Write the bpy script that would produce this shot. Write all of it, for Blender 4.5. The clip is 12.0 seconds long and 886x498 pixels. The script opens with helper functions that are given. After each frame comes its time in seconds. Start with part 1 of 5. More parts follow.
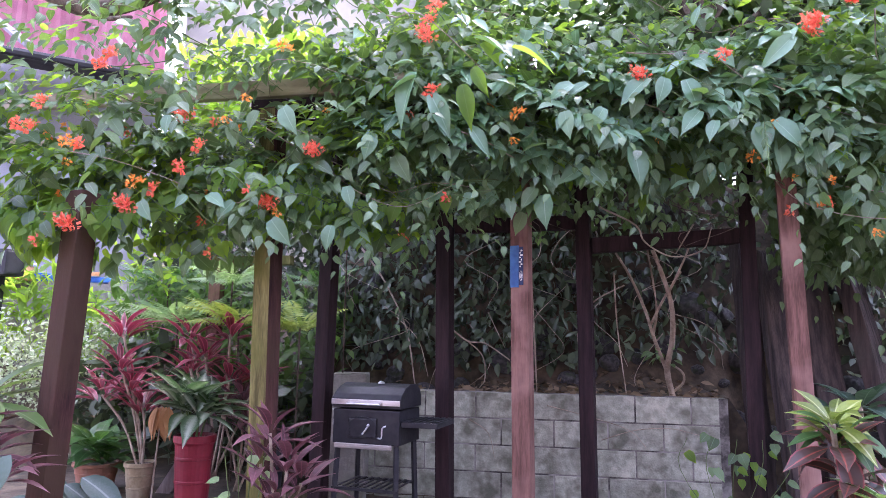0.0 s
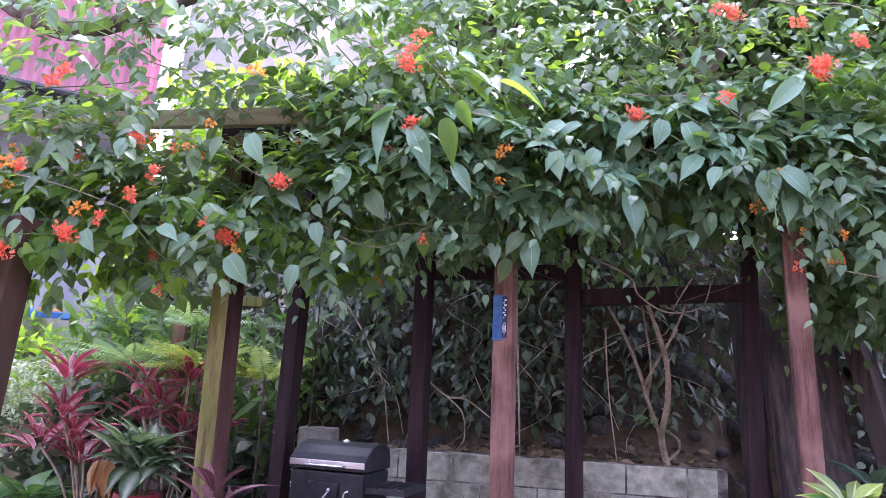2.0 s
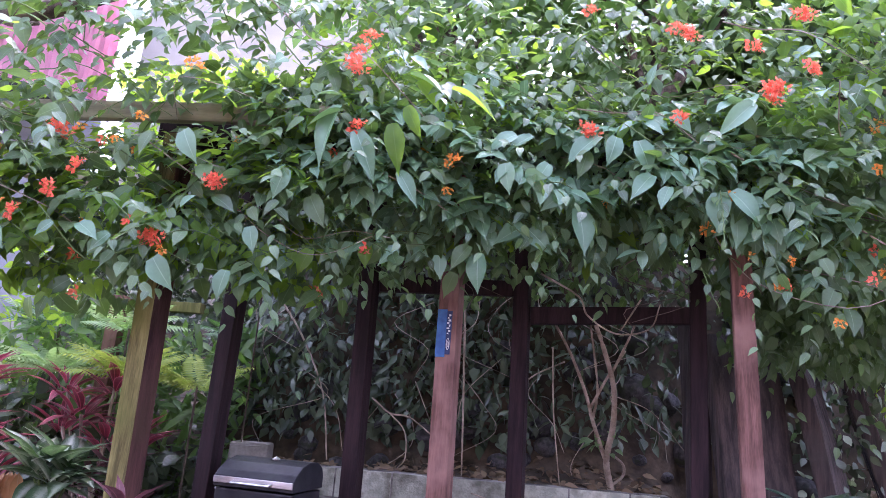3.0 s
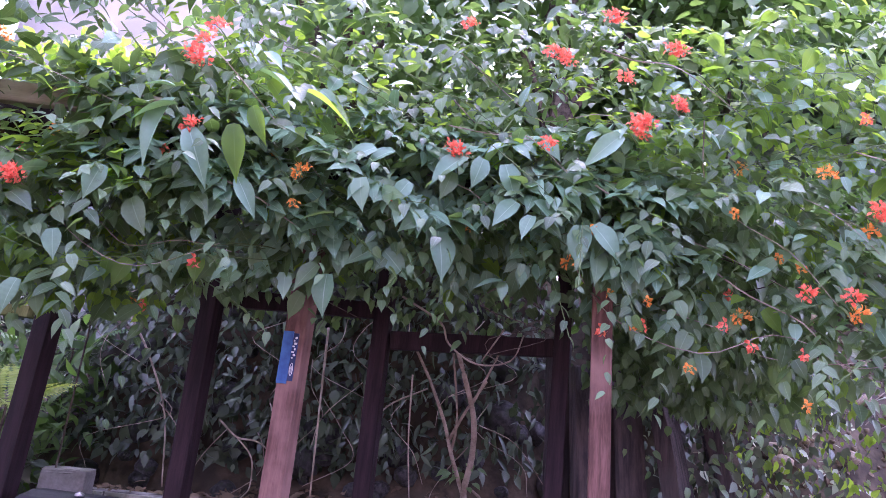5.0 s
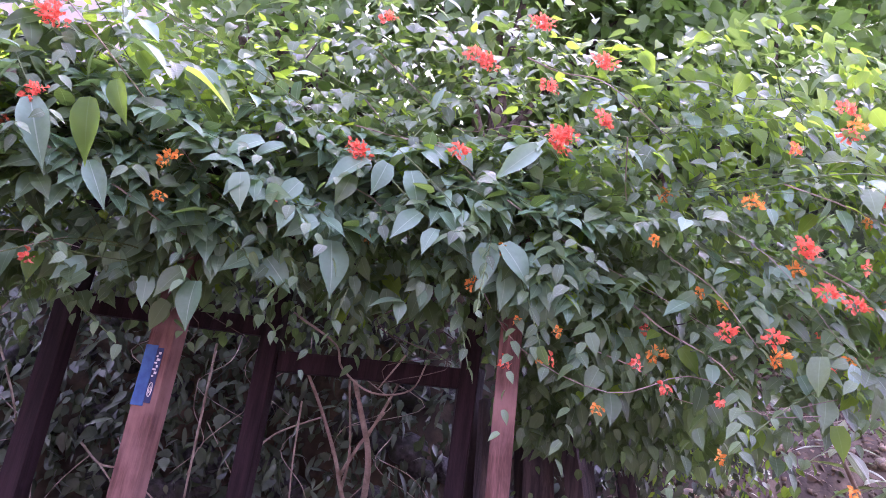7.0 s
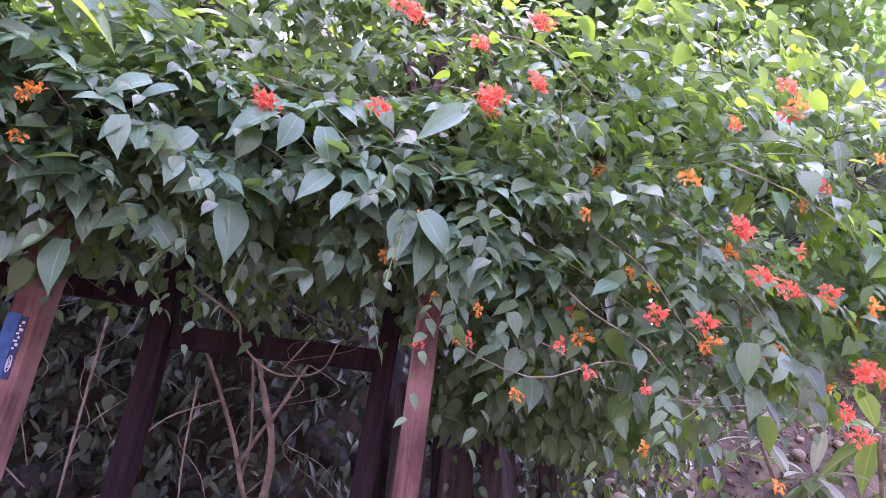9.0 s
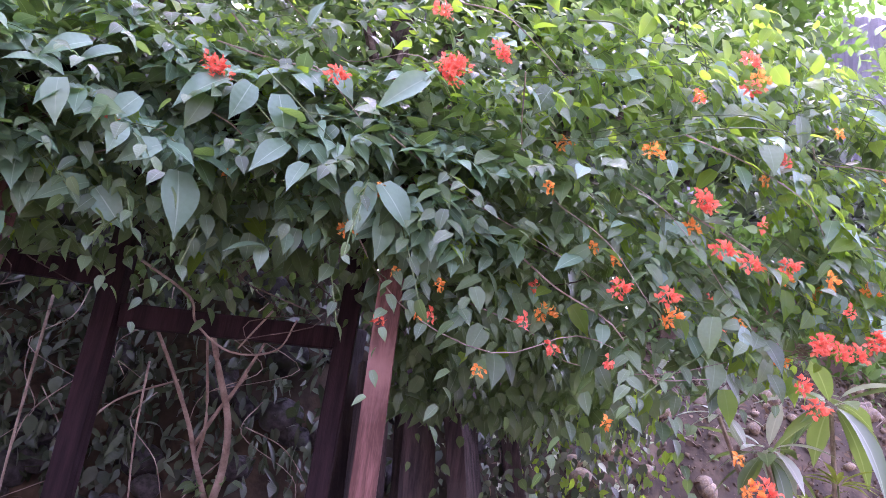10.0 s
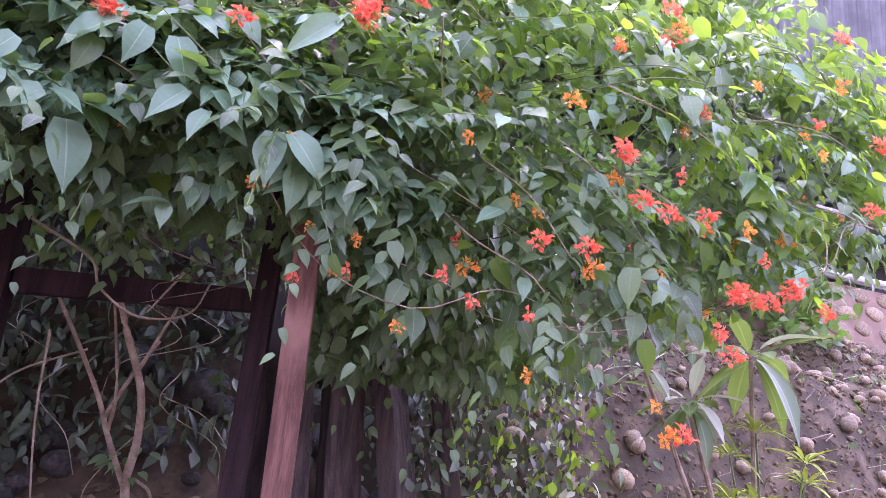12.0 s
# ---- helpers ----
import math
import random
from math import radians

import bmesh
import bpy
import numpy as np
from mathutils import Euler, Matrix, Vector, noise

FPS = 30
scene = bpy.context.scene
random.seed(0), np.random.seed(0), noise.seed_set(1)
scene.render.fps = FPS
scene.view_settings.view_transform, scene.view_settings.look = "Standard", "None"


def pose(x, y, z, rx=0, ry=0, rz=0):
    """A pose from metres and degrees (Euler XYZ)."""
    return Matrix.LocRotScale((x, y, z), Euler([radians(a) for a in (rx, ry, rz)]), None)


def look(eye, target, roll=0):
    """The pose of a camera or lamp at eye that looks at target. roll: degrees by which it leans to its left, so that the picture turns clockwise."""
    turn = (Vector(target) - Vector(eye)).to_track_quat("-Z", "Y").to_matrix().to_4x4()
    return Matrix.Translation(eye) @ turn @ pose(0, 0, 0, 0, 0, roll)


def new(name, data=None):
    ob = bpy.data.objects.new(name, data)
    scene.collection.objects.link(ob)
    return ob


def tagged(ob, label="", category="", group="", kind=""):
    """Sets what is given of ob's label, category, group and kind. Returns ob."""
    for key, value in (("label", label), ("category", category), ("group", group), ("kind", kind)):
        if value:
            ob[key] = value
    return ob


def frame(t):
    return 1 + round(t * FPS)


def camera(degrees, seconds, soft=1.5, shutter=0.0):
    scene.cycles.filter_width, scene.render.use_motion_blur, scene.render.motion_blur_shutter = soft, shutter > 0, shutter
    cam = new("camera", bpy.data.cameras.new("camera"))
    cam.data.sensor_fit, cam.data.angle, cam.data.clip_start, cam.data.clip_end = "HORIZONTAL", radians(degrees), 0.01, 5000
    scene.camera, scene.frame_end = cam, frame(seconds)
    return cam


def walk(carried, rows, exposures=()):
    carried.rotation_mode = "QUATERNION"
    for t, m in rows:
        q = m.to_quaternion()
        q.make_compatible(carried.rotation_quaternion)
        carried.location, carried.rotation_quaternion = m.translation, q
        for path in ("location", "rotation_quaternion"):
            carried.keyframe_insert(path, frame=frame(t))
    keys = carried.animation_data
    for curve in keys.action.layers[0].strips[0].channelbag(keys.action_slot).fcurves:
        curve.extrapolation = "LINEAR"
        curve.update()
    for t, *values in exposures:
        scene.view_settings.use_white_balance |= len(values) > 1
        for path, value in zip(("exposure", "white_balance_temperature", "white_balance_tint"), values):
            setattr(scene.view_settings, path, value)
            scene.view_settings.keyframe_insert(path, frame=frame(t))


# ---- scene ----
cam = camera(68.0, 12.0, soft=0.35)
PATH = [
    (0, pose(-0.000, -0.000, 1.450, 98.47, -0.94, 9.97)),
    (0.5, pose(0.009, 0.003, 1.448, 99.67, -1.12, 10.22)),
    (1, pose(0.016, 0.110, 1.464, 100.72, -1.58, 10.47)),
    (1.5, pose(0.020, 0.283, 1.486, 101.80, -2.25, 10.33)),
    (2, pose(0.041, 0.339, 1.495, 102.69, -2.89, 9.16)),
    (2.5, pose(0.075, 0.384, 1.502, 103.38, -3.61, 7.56)),
    (3, pose(0.122, 0.494, 1.524, 104.10, -4.38, 5.49)),
    (3.5, pose(0.188, 0.536, 1.560, 104.21, -5.02, 3.10)),
    (5.5, pose(0.491, 0.861, 1.734, 106.09, -6.21, -4.10)),
    (6, pose(0.573, 0.973, 1.759, 106.92, -6.69, -5.23)),
    (6.5, pose(0.630, 1.033, 1.778, 107.45, -7.37, -6.75)),
    (7, pose(0.659, 1.086, 1.783, 108.09, -7.95, -8.35)),
    (9, pose(0.809, 1.347, 1.807, 107.84, -8.39, -14.03)),
    (9.5, pose(0.832, 1.378, 1.810, 107.05, -7.98, -15.53)),
    (10, pose(0.841, 1.418, 1.803, 106.60, -7.49, -17.04)),
    (10.5, pose(0.865, 1.450, 1.797, 106.15, -6.92, -18.45)),
    (11, pose(0.897, 1.481, 1.791, 105.62, -6.38, -19.69)),
    (11.5, pose(0.936, 1.486, 1.786, 105.08, -5.85, -20.79)),
    (12, pose(0.971, 1.484, 1.775, 104.57, -5.41, -21.57)),
]
walk(cam, PATH, [(0.0, 2.74, 5560, 38), (3.5, 2.72, 5420, 42), (5.5, 2.72, 5340, 63), (7.0, 2.77, 5600, 66), (9.5, 2.77, 5600, 62), (12.0, 2.82, 5680, 55)])

# ---- world and light ----
world = bpy.data.worlds.new("world")
scene.world = world
world.use_nodes = True
wn, wl = world.node_tree.nodes, world.node_tree.links
wn.clear()
sky = wn.new("ShaderNodeTexSky")
sky.sky_type = "NISHITA"
sky.sun_disc = False
sky.sun_elevation, sky.sun_rotation = radians(56), radians(20)
sky.air_density, sky.dust_density, sky.ozone_density = 1.0, 4.0, 1.0
hsv = wn.new("ShaderNodeHueSaturation")
hsv.inputs["Saturation"].default_value = 0.38
back = wn.new("ShaderNodeBackground")
back.inputs["Strength"].default_value = 0.25
wout = wn.new("ShaderNodeOutputWorld")
wl.new(sky.outputs[0], hsv.inputs["Color"])
wl.new(hsv.outputs[0], back.inputs["Color"])
wl.new(back.outputs[0], wout.inputs["Surface"])

sun_data = bpy.data.lights.new("sun", "SUN")
sun_data.energy, sun_data.angle, sun_data.color = 1.75, radians(6), (1.0, 0.94, 0.8)
sun = new("sun", sun_data)
sun.matrix_world = look((2.5, 7, 11), (0, 0, 0))


# ---- materials ----
def mat(name, c1, c2, scale=8.0, rough=0.8, metal=0.0, bump=0.3, c3=None, fine=60.0, stretch=(1, 1, 1), spec=0.5, rnd=0.0, world_space=False):
    """Two-scale noise between c1 and c2, stains of c3, relief, and a shade of its own for each object (rnd)."""
    m = bpy.data.materials.new(name)
    m.use_nodes = True
    n, l = m.node_tree.nodes, m.node_tree.links
    bsdf = n["Principled BSDF"]
    bsdf.inputs["Metallic"].default_value = metal
    bsdf.inputs["Specular IOR Level"].default_value = spec
    tc = n.new("ShaderNodeTexCoord")
    mp = n.new("ShaderNodeMapping")
    mp.inputs["Scale"].default_value = stretch
    source = n.new("ShaderNodeNewGeometry").outputs["Position"] if world_space else tc.outputs["Object"]
    l.new(source, mp.inputs[0])
    big, small = n.new("ShaderNodeTexNoise"), n.new("ShaderNodeTexNoise")
    for t, sc in ((big, scale), (small, fine)):
        t.inputs["Scale"].default_value = sc
        t.inputs["Detail"].default_value = 6
        l.new(mp.outputs[0], t.inputs["Vector"])
    mixf = n.new("ShaderNodeMath")
    mixf.operation = "MULTIPLY_ADD"
    l.new(small.outputs[0], mixf.inputs[0])
    mixf.inputs[1].default_value = 0.45
    sub = n.new("ShaderNodeMath")
    sub.operation = "MULTIPLY_ADD"
    l.new(big.outputs[0], sub.inputs[0])
    sub.inputs[1].default_value, sub.inputs[2].default_value = 1.3, -0.4
    l.new(sub.outputs[0], mixf.inputs[2])
    ramp = n.new("ShaderNodeValToRGB")
    ramp.color_ramp.elements[0].position, ramp.color_ramp.elements[1].position = 0.3, 0.72
    ramp.color_ramp.elements[0].color, ramp.color_ramp.elements[1].color = (*c1, 1), (*c2, 1)
    l.new(mixf.outputs[0], ramp.inputs[0])
    col = ramp.outputs[0]
    if c3:
        st = n.new("ShaderNodeTexNoise")
        st.inputs["Scale"].default_value, st.inputs["Detail"].default_value = scale * 0.45, 8
        l.new(source, st.inputs["Vector"])
        r2 = n.new("ShaderNodeValToRGB")
        r2.color_ramp.elements[0].position, r2.color_ramp.elements[1].position = 0.48, 0.66
        l.new(st.outputs[0], r2.inputs[0])
        mx = n.new("ShaderNodeMix")
        mx.data_type = "RGBA"
        l.new(r2.outputs[0], mx.inputs[0])
        l.new(col, mx.inputs[6])
        mx.inputs[7].default_value = (*c3, 1)
        col = mx.outputs[2]
    if rnd:
        oi = n.new("ShaderNodeObjectInfo")
        hs = n.new("ShaderNodeHueSaturation")
        mm = n.new("ShaderNodeMapRange")
        mm.inputs[3].default_value, mm.inputs[4].default_value = 1 - rnd, 1 + rnd
        l.new(oi.outputs["Random"], mm.inputs[0])
        l.new(mm.outputs[0], hs.inputs["Value"])
        l.new(col, hs.inputs["Color"])
        col = hs.outputs[0]
    l.new(col, bsdf.inputs["Base Color"])
    rr = n.new("ShaderNodeMapRange")
    rr.inputs[3].default_value, rr.inputs[4].default_value = max(0.05, rough - 0.12), min(1, rough + 0.12)
    l.new(small.outputs[0], rr.inputs[0])
    l.new(rr.outputs[0], bsdf.inputs["Roughness"])
    if bump:
        bp = n.new("ShaderNodeBump")
        bp.inputs["Strength"].default_value, bp.inputs["Distance"].default_value = bump, 0.01
        l.new(mixf.outputs[0], bp.inputs["Height"])
        l.new(bp.outputs[0], bsdf.inputs["Normal"])
    return m


def leafmat(name, dark, light, rib, trans, through_light=0.35, rough=0.42, rib_width=0.05, blotch=None, edge=None, spec=0.4):
    """A leaf: each its own shade between dark and light, a paler midrib, light coming through; blotch: variegation along the middle; edge: a tinted margin."""
    m = bpy.data.materials.new(name)
    m.use_nodes = True
    n, l = m.node_tree.nodes, m.node_tree.links
    bsdf, out = n["Principled BSDF"], n["Material Output"]
    bsdf.inputs["Specular IOR Level"].default_value = spec
    geo, oi = n.new("ShaderNodeNewGeometry"), n.new("ShaderNodeObjectInfo")
    add = n.new("ShaderNodeMath")
    l.new(geo.outputs["Random Per Island"], add.inputs[0])
    l.new(oi.outputs["Random"], add.inputs[1])
    fr = n.new("ShaderNodeMath")
    fr.operation = "FRACT"
    l.new(add.outputs[0], fr.inputs[0])
    tc = n.new("ShaderNodeTexCoord")
    ns = n.new("ShaderNodeTexNoise")
    ns.inputs["Scale"].default_value = 14
    l.new(tc.outputs["Object"], ns.inputs["Vector"])
    av = n.new("ShaderNodeMath")
    av.operation = "MULTIPLY_ADD"
    l.new(ns.outputs[0], av.inputs[0])
    av.inputs[1].default_value = 0.6
    sb = n.new("ShaderNodeMath")
    sb.operation = "MULTIPLY_ADD"
    l.new(fr.outputs[0], sb.inputs[0])
    sb.inputs[1].default_value, sb.inputs[2].default_value = 0.8, -0.2
    l.new(sb.outputs[0], av.inputs[2])
    ramp = n.new("ShaderNodeValToRGB")
    ramp.color_ramp.elements[0].color, ramp.color_ramp.elements[1].color = (*dark, 1), (*light, 1)
    l.new(av.outputs[0], ramp.inputs[0])
    col = ramp.outputs[0]
    uv = n.new("ShaderNodeSeparateXYZ")
    l.new(tc.outputs["UV"], uv.inputs[0])
    off = n.new("ShaderNodeMath")
    off.operation = "SUBTRACT"
    l.new(uv.outputs[0], off.inputs[0])
    off.inputs[1].default_value = 0.5
    ab = n.new("ShaderNodeMath")
    ab.operation = "ABSOLUTE"
    l.new(off.outputs[0], ab.inputs[0])

    def layer(base, colour, lo, hi, noisy=0.0, invert=False):
        src = ab.outputs[0]
        if noisy:
            n2 = n.new("ShaderNodeTexNoise")
            n2.inputs["Scale"].default_value = 40
            l.new(tc.outputs["Object"], n2.inputs["Vector"])
            a2 = n.new("ShaderNodeMath")
            a2.operation = "MULTIPLY_ADD"
            l.new(n2.outputs[0], a2.inputs[0])
            a2.inputs[1].default_value = noisy
            l.new(src, a2.inputs[2])
            src = a2.outputs[0]
        mr = n.new("ShaderNodeMapRange")
        mr.inputs[1].default_value, mr.inputs[2].default_value = lo, hi
        mr.inputs[3].default_value, mr.inputs[4].default_value = (0, 1) if invert else (1, 0)
        l.new(src, mr.inputs[0])
        mx = n.new("ShaderNodeMix")
        mx.data_type = "RGBA"
        l.new(mr.outputs[0], mx.inputs[0])
        l.new(base, mx.inputs[6])
        mx.inputs[7].default_value = (*colour, 1)
        return mx.outputs[2]

    if blotch:
        col = layer(col, blotch, 0.2, 0.5, 0.35)
    if edge:
        col = layer(col, edge, 0.4, 0.47, 0.0, True)
    if rib:
        col = layer(col, rib, rib_width * 0.4, rib_width)
    l.new(col, bsdf.inputs["Base Color"])
    bsdf.inputs["Roughness"].default_value = rough
    wv = n.new("ShaderNodeTexWave")
    wv.bands_direction = "Y"
    wv.inputs["Scale"].default_value, wv.inputs["Distortion"].default_value = 2.2, 1.5
    l.new(tc.outputs["UV"], wv.inputs["Vector"])
    bp = n.new("ShaderNodeBump")
    bp.inputs["Strength"].default_value, bp.inputs["Distance"].default_value = 0.12, 0.004
    l.new(wv.outputs["Fac"], bp.inputs["Height"])
    l.new(bp.outputs[0], bsdf.inputs["Normal"])
    tr = n.new("ShaderNodeBsdfTranslucent")
    tr.inputs["Color"].default_value = (*trans, 1)
    mixs = n.new("ShaderNodeMixShader")
    mixs.inputs[0].default_value = through_light
    l.new(bsdf.outputs[0], mixs.inputs[1])
    l.new(tr.outputs[0], mixs.inputs[2])
    l.new(mixs.outputs[0], out.inputs["Surface"])
    return m


M = dict(
    soil=mat("soil", (0.04, 0.029, 0.018), (0.14, 0.104, 0.066), 5, 0.95, bump=1.0, c3=(0.05, 0.039, 0.027), fine=30),
    block=mat("concrete_block", (0.3, 0.31, 0.25), (0.49, 0.5, 0.415), 16, 0.95, bump=1.0, c3=(0.17, 0.175, 0.135), fine=90, rnd=0.14, spec=0.2, world_space=True),
    mortar=mat("mortar", (0.07, 0.065, 0.06), (0.3, 0.28, 0.26), 8, 0.95, c3=(0.4, 0.38, 0.36), spec=0.2),
    red_wood=mat("red_stained_wood", (0.105, 0.052, 0.042), (0.25, 0.13, 0.105), 5, 0.75, bump=0.3, fine=40, stretch=(6, 6, 0.5), c3=(0.33, 0.19, 0.16), spec=0.25),
    # timber under the roof: its shade is put into the near-black colour
    dark_wood=mat("shaded_wood", (0.017, 0.010, 0.012), (0.04, 0.022, 0.025), 5, 0.75, bump=0.25, fine=40, stretch=(6, 6, 0.5), spec=0.2),
    moss_wood=mat("mossy_wood", (0.09, 0.08, 0.03), (0.26, 0.235, 0.09), 5, 0.9, bump=0.5, fine=40, stretch=(4, 4, 0.4), c3=(0.14, 0.15, 0.04), spec=0.15),
    pale_wood=mat("weathered_wood", (0.22, 0.19, 0.13), (0.40, 0.35, 0.24), 4, 0.8, bump=0.3, fine=50, stretch=(0.5, 5, 5)),
    old_wood=mat("old_timber", (0.022, 0.017, 0.017), (0.085, 0.06, 0.055), 4, 0.9, bump=0.9, fine=30, stretch=(7, 7, 0.5), c3=(0.06, 0.05, 0.045), rnd=0.25),
    blue=mat("blue_paint", (0.03, 0.1, 0.28), (0.05, 0.16, 0.38), 20, 0.6),
    white=mat("white_paint", (0.6, 0.6, 0.6), (0.8, 0.8, 0.8), 20, 0.6),
    black=mat("black_enamel", (0.012, 0.012, 0.016), (0.022, 0.022, 0.028), 20, 0.45, bump=0.05, c3=(0.03, 0.03, 0.033), spec=0.3),
    steel=mat("brushed_steel", (0.5, 0.5, 0.52), (0.7, 0.7, 0.72), 12, 0.32, metal=1.0, bump=0.05, stretch=(1, 8, 8)),
    concrete=mat("old_concrete", (0.20, 0.19, 0.17), (0.38, 0.36, 0.33), 5, 0.9, bump=0.6, c3=(0.12, 0.13, 0.09)),
    red_pot=mat("red_glazed_pot", (0.17, 0.01, 0.022), (0.27, 0.022, 0.04), 5, 0.4, bump=0.1, c3=(0.2, 0.02, 0.025)),
    old_wood_pale=mat("grey_board", (0.14, 0.11, 0.10), (0.3, 0.25, 0.23), 5, 0.85, bump=0.5, stretch=(5, 5, 0.6)),
    dry_orange=leafmat("dry_orange_leaf", (0.3, 0.13, 0.05), (0.5, 0.28, 0.12), (0.5, 0.35, 0.2), (0.5, 0.25, 0.08), 0.3, 0.6, 0.04),
    gold_pot=mat("brass_pot", (0.28, 0.22, 0.13), (0.5, 0.42, 0.28), 6, 0.5, metal=0.25, bump=0.2, c3=(0.2, 0.17, 0.12)),
    terracotta=mat("terracotta", (0.28, 0.12, 0.075), (0.42, 0.2, 0.13), 6, 0.85, c3=(0.2, 0.16, 0.13)),
    dark_pot=mat("dark_plastic", (0.012, 0.014, 0.02), (0.03, 0.032, 0.04), 9, 0.5),
    bark=mat("pale_bark", (0.22, 0.17, 0.125), (0.46, 0.38, 0.3), 12, 0.85, bump=0.6, fine=80),
    vine_bark=mat("vine_bark", (0.06, 0.045, 0.035), (0.19, 0.15, 0.115), 12, 0.9, bump=0.7, fine=80, spec=0.2),
    green_stem=mat("green_stem", (0.07, 0.12, 0.03), (0.14, 0.2, 0.06), 12, 0.6),
    stone=mat("river_stone", (0.2, 0.15, 0.092), (0.4, 0.32, 0.215), 5, 0.85, bump=0.4, rnd=0.3, c3=(0.2, 0.17, 0.15)),
    dark_stone=mat("dark_grey_stone", (0.035, 0.034, 0.036), (0.11, 0.105, 0.105), 4, 0.8, bump=0.6, rnd=0.3, c3=(0.04, 0.05, 0.03)),
    gravel=leafmat("gravel", (0.05, 0.037, 0.022), (0.21, 0.16, 0.1), None, (0.1, 0.08, 0.07), 0.0, 0.9),
    pink=mat("pink_metal", (0.56, 0.2, 0.28), (0.7, 0.32, 0.4), 2, 0.5, bump=0.05),
    grey_wall=mat("grey_render", (0.3, 0.31, 0.34), (0.42, 0.43, 0.47), 1.5, 0.9, c3=(0.25, 0.26, 0.27)),
    pale_wall=mat("pale_render", (0.42, 0.385, 0.335), (0.54, 0.495, 0.43), 1.5, 0.9),
    awning=mat("dark_awning", (0.015, 0.015, 0.018), (0.04, 0.04, 0.045), 3, 0.7),
    pipe=mat("grey_pipe", (0.3, 0.3, 0.31), (0.45, 0.45, 0.46), 8, 0.5),
    brick=mat("pinkish_wall_stone", (0.34, 0.24, 0.21), (0.5, 0.37, 0.33), 5, 0.9, bump=0.4, rnd=0.15),
    sheet=mat("grey_sheet_metal", (0.17, 0.17, 0.18), (0.27, 0.27, 0.28), 2, 0.5, metal=0.2, bump=0.05),
    tarp=mat("blue_tarp", (0.02, 0.1, 0.42), (0.05, 0.2, 0.6), 4, 0.5),
    orange=mat("orange_plastic", (0.6, 0.28, 0.1), (0.75, 0.42, 0.2), 6, 0.6),
    flower=leafmat("flower_petal", (0.75, 0.09, 0.045), (0.94, 0.32, 0.19), None, (1.0, 0.3, 0.16), 0.4, 0.6),
    flower_old=leafmat("fading_petal", (0.85, 0.22, 0.03), (0.95, 0.5, 0.12), None, (1.0, 0.5, 0.1), 0.4, 0.6),
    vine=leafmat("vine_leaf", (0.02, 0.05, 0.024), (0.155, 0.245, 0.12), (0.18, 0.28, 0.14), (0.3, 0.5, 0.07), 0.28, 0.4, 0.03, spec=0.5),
    # paler copy of the vine leaf: sky sheen put into its base colour
    sky_leaf=leafmat("pale_sheen_vine_leaf", (0.1, 0.21, 0.12), (0.21, 0.36, 0.23), (0.28, 0.43, 0.28), (0.26, 0.45, 0.1), 0.22, 0.38, 0.03, spec=0.55),
    # young growth; also backlight put into the colour where sun comes through
    young=leafmat("young_backlit_leaf", (0.06, 0.13, 0.03), (0.15, 0.25, 0.06), (0.22, 0.33, 0.1), (0.44, 0.68, 0.045), 0.6, 0.45, 0.03, spec=0.3),
    ivy=leafmat("ivy_leaf", (0.022, 0.038, 0.024), (0.12, 0.16, 0.095), None, (0.12, 0.18, 0.05), 0.22, 0.32, spec=0.55),
    litter=leafmat("dry_leaf", (0.09, 0.06, 0.035), (0.25, 0.18, 0.11), None, (0.2, 0.12, 0.05), 0.15, 0.8),
    hedge=leafmat("variegated_leaf", (0.07, 0.13, 0.05), (0.68, 0.73, 0.55), None, (0.4, 0.5, 0.2), 0.35, 0.5),
    fern=leafmat("fern_frond", (0.2, 0.3, 0.035), (0.4, 0.5, 0.09), None, (0.42, 0.52, 0.06), 0.32, 0.5),
    shrub=leafmat("shrub_leaf", (0.04, 0.09, 0.03), (0.19, 0.29, 0.1), None, (0.2, 0.4, 0.05), 0.35, 0.45),
    cordyline=leafmat("red_cordyline_leaf", (0.025, 0.014, 0.018), (0.42, 0.06, 0.1), (0.5, 0.14, 0.18), (0.45, 0.06, 0.1), 0.25, 0.36, 0.06, blotch=(0.08, 0.024, 0.036), edge=(0.62, 0.2, 0.26), spec=0.45),
    purple=leafmat("purple_cordyline_leaf", (0.04, 0.025, 0.03), (0.2, 0.1, 0.11), (0.28, 0.12, 0.14), (0.22, 0.07, 0.09), 0.2, 0.45, 0.05, edge=(0.27, 0.11, 0.13), spec=0.25),
    aglaonema=leafmat("silvery_leaf", (0.025, 0.06, 0.03), (0.07, 0.13, 0.06), (0.4, 0.45, 0.34), (0.2, 0.35, 0.1), 0.25, 0.32, 0.09, blotch=(0.42, 0.47, 0.37)),
    deep=leafmat("deep_green_leaf", (0.03, 0.08, 0.03), (0.08, 0.18, 0.05), (0.14, 0.25, 0.09), (0.16, 0.36, 0.05), 0.3, 0.33, 0.05),
    croton=leafmat("croton_leaf", (0.02, 0.045, 0.02), (0.34, 0.44, 0.07), (0.5, 0.56, 0.22), (0.35, 0.5, 0.06), 0.25, 0.33, 0.08),
    croton_dark=leafmat("dark_croton_leaf", (0.03, 0.035, 0.03), (0.09, 0.05, 0.045), (0.32, 0.08, 0.06), (0.2, 0.1, 0.05), 0.2, 0.33, 0.07, edge=(0.3, 0.07, 0.07)),
    frangipani=leafmat("long_green_leaf", (0.06, 0.12, 0.04), (0.13, 0.21, 0.07), (0.24, 0.32, 0.15), (0.32, 0.46, 0.08), 0.28, 0.35, 0.05),
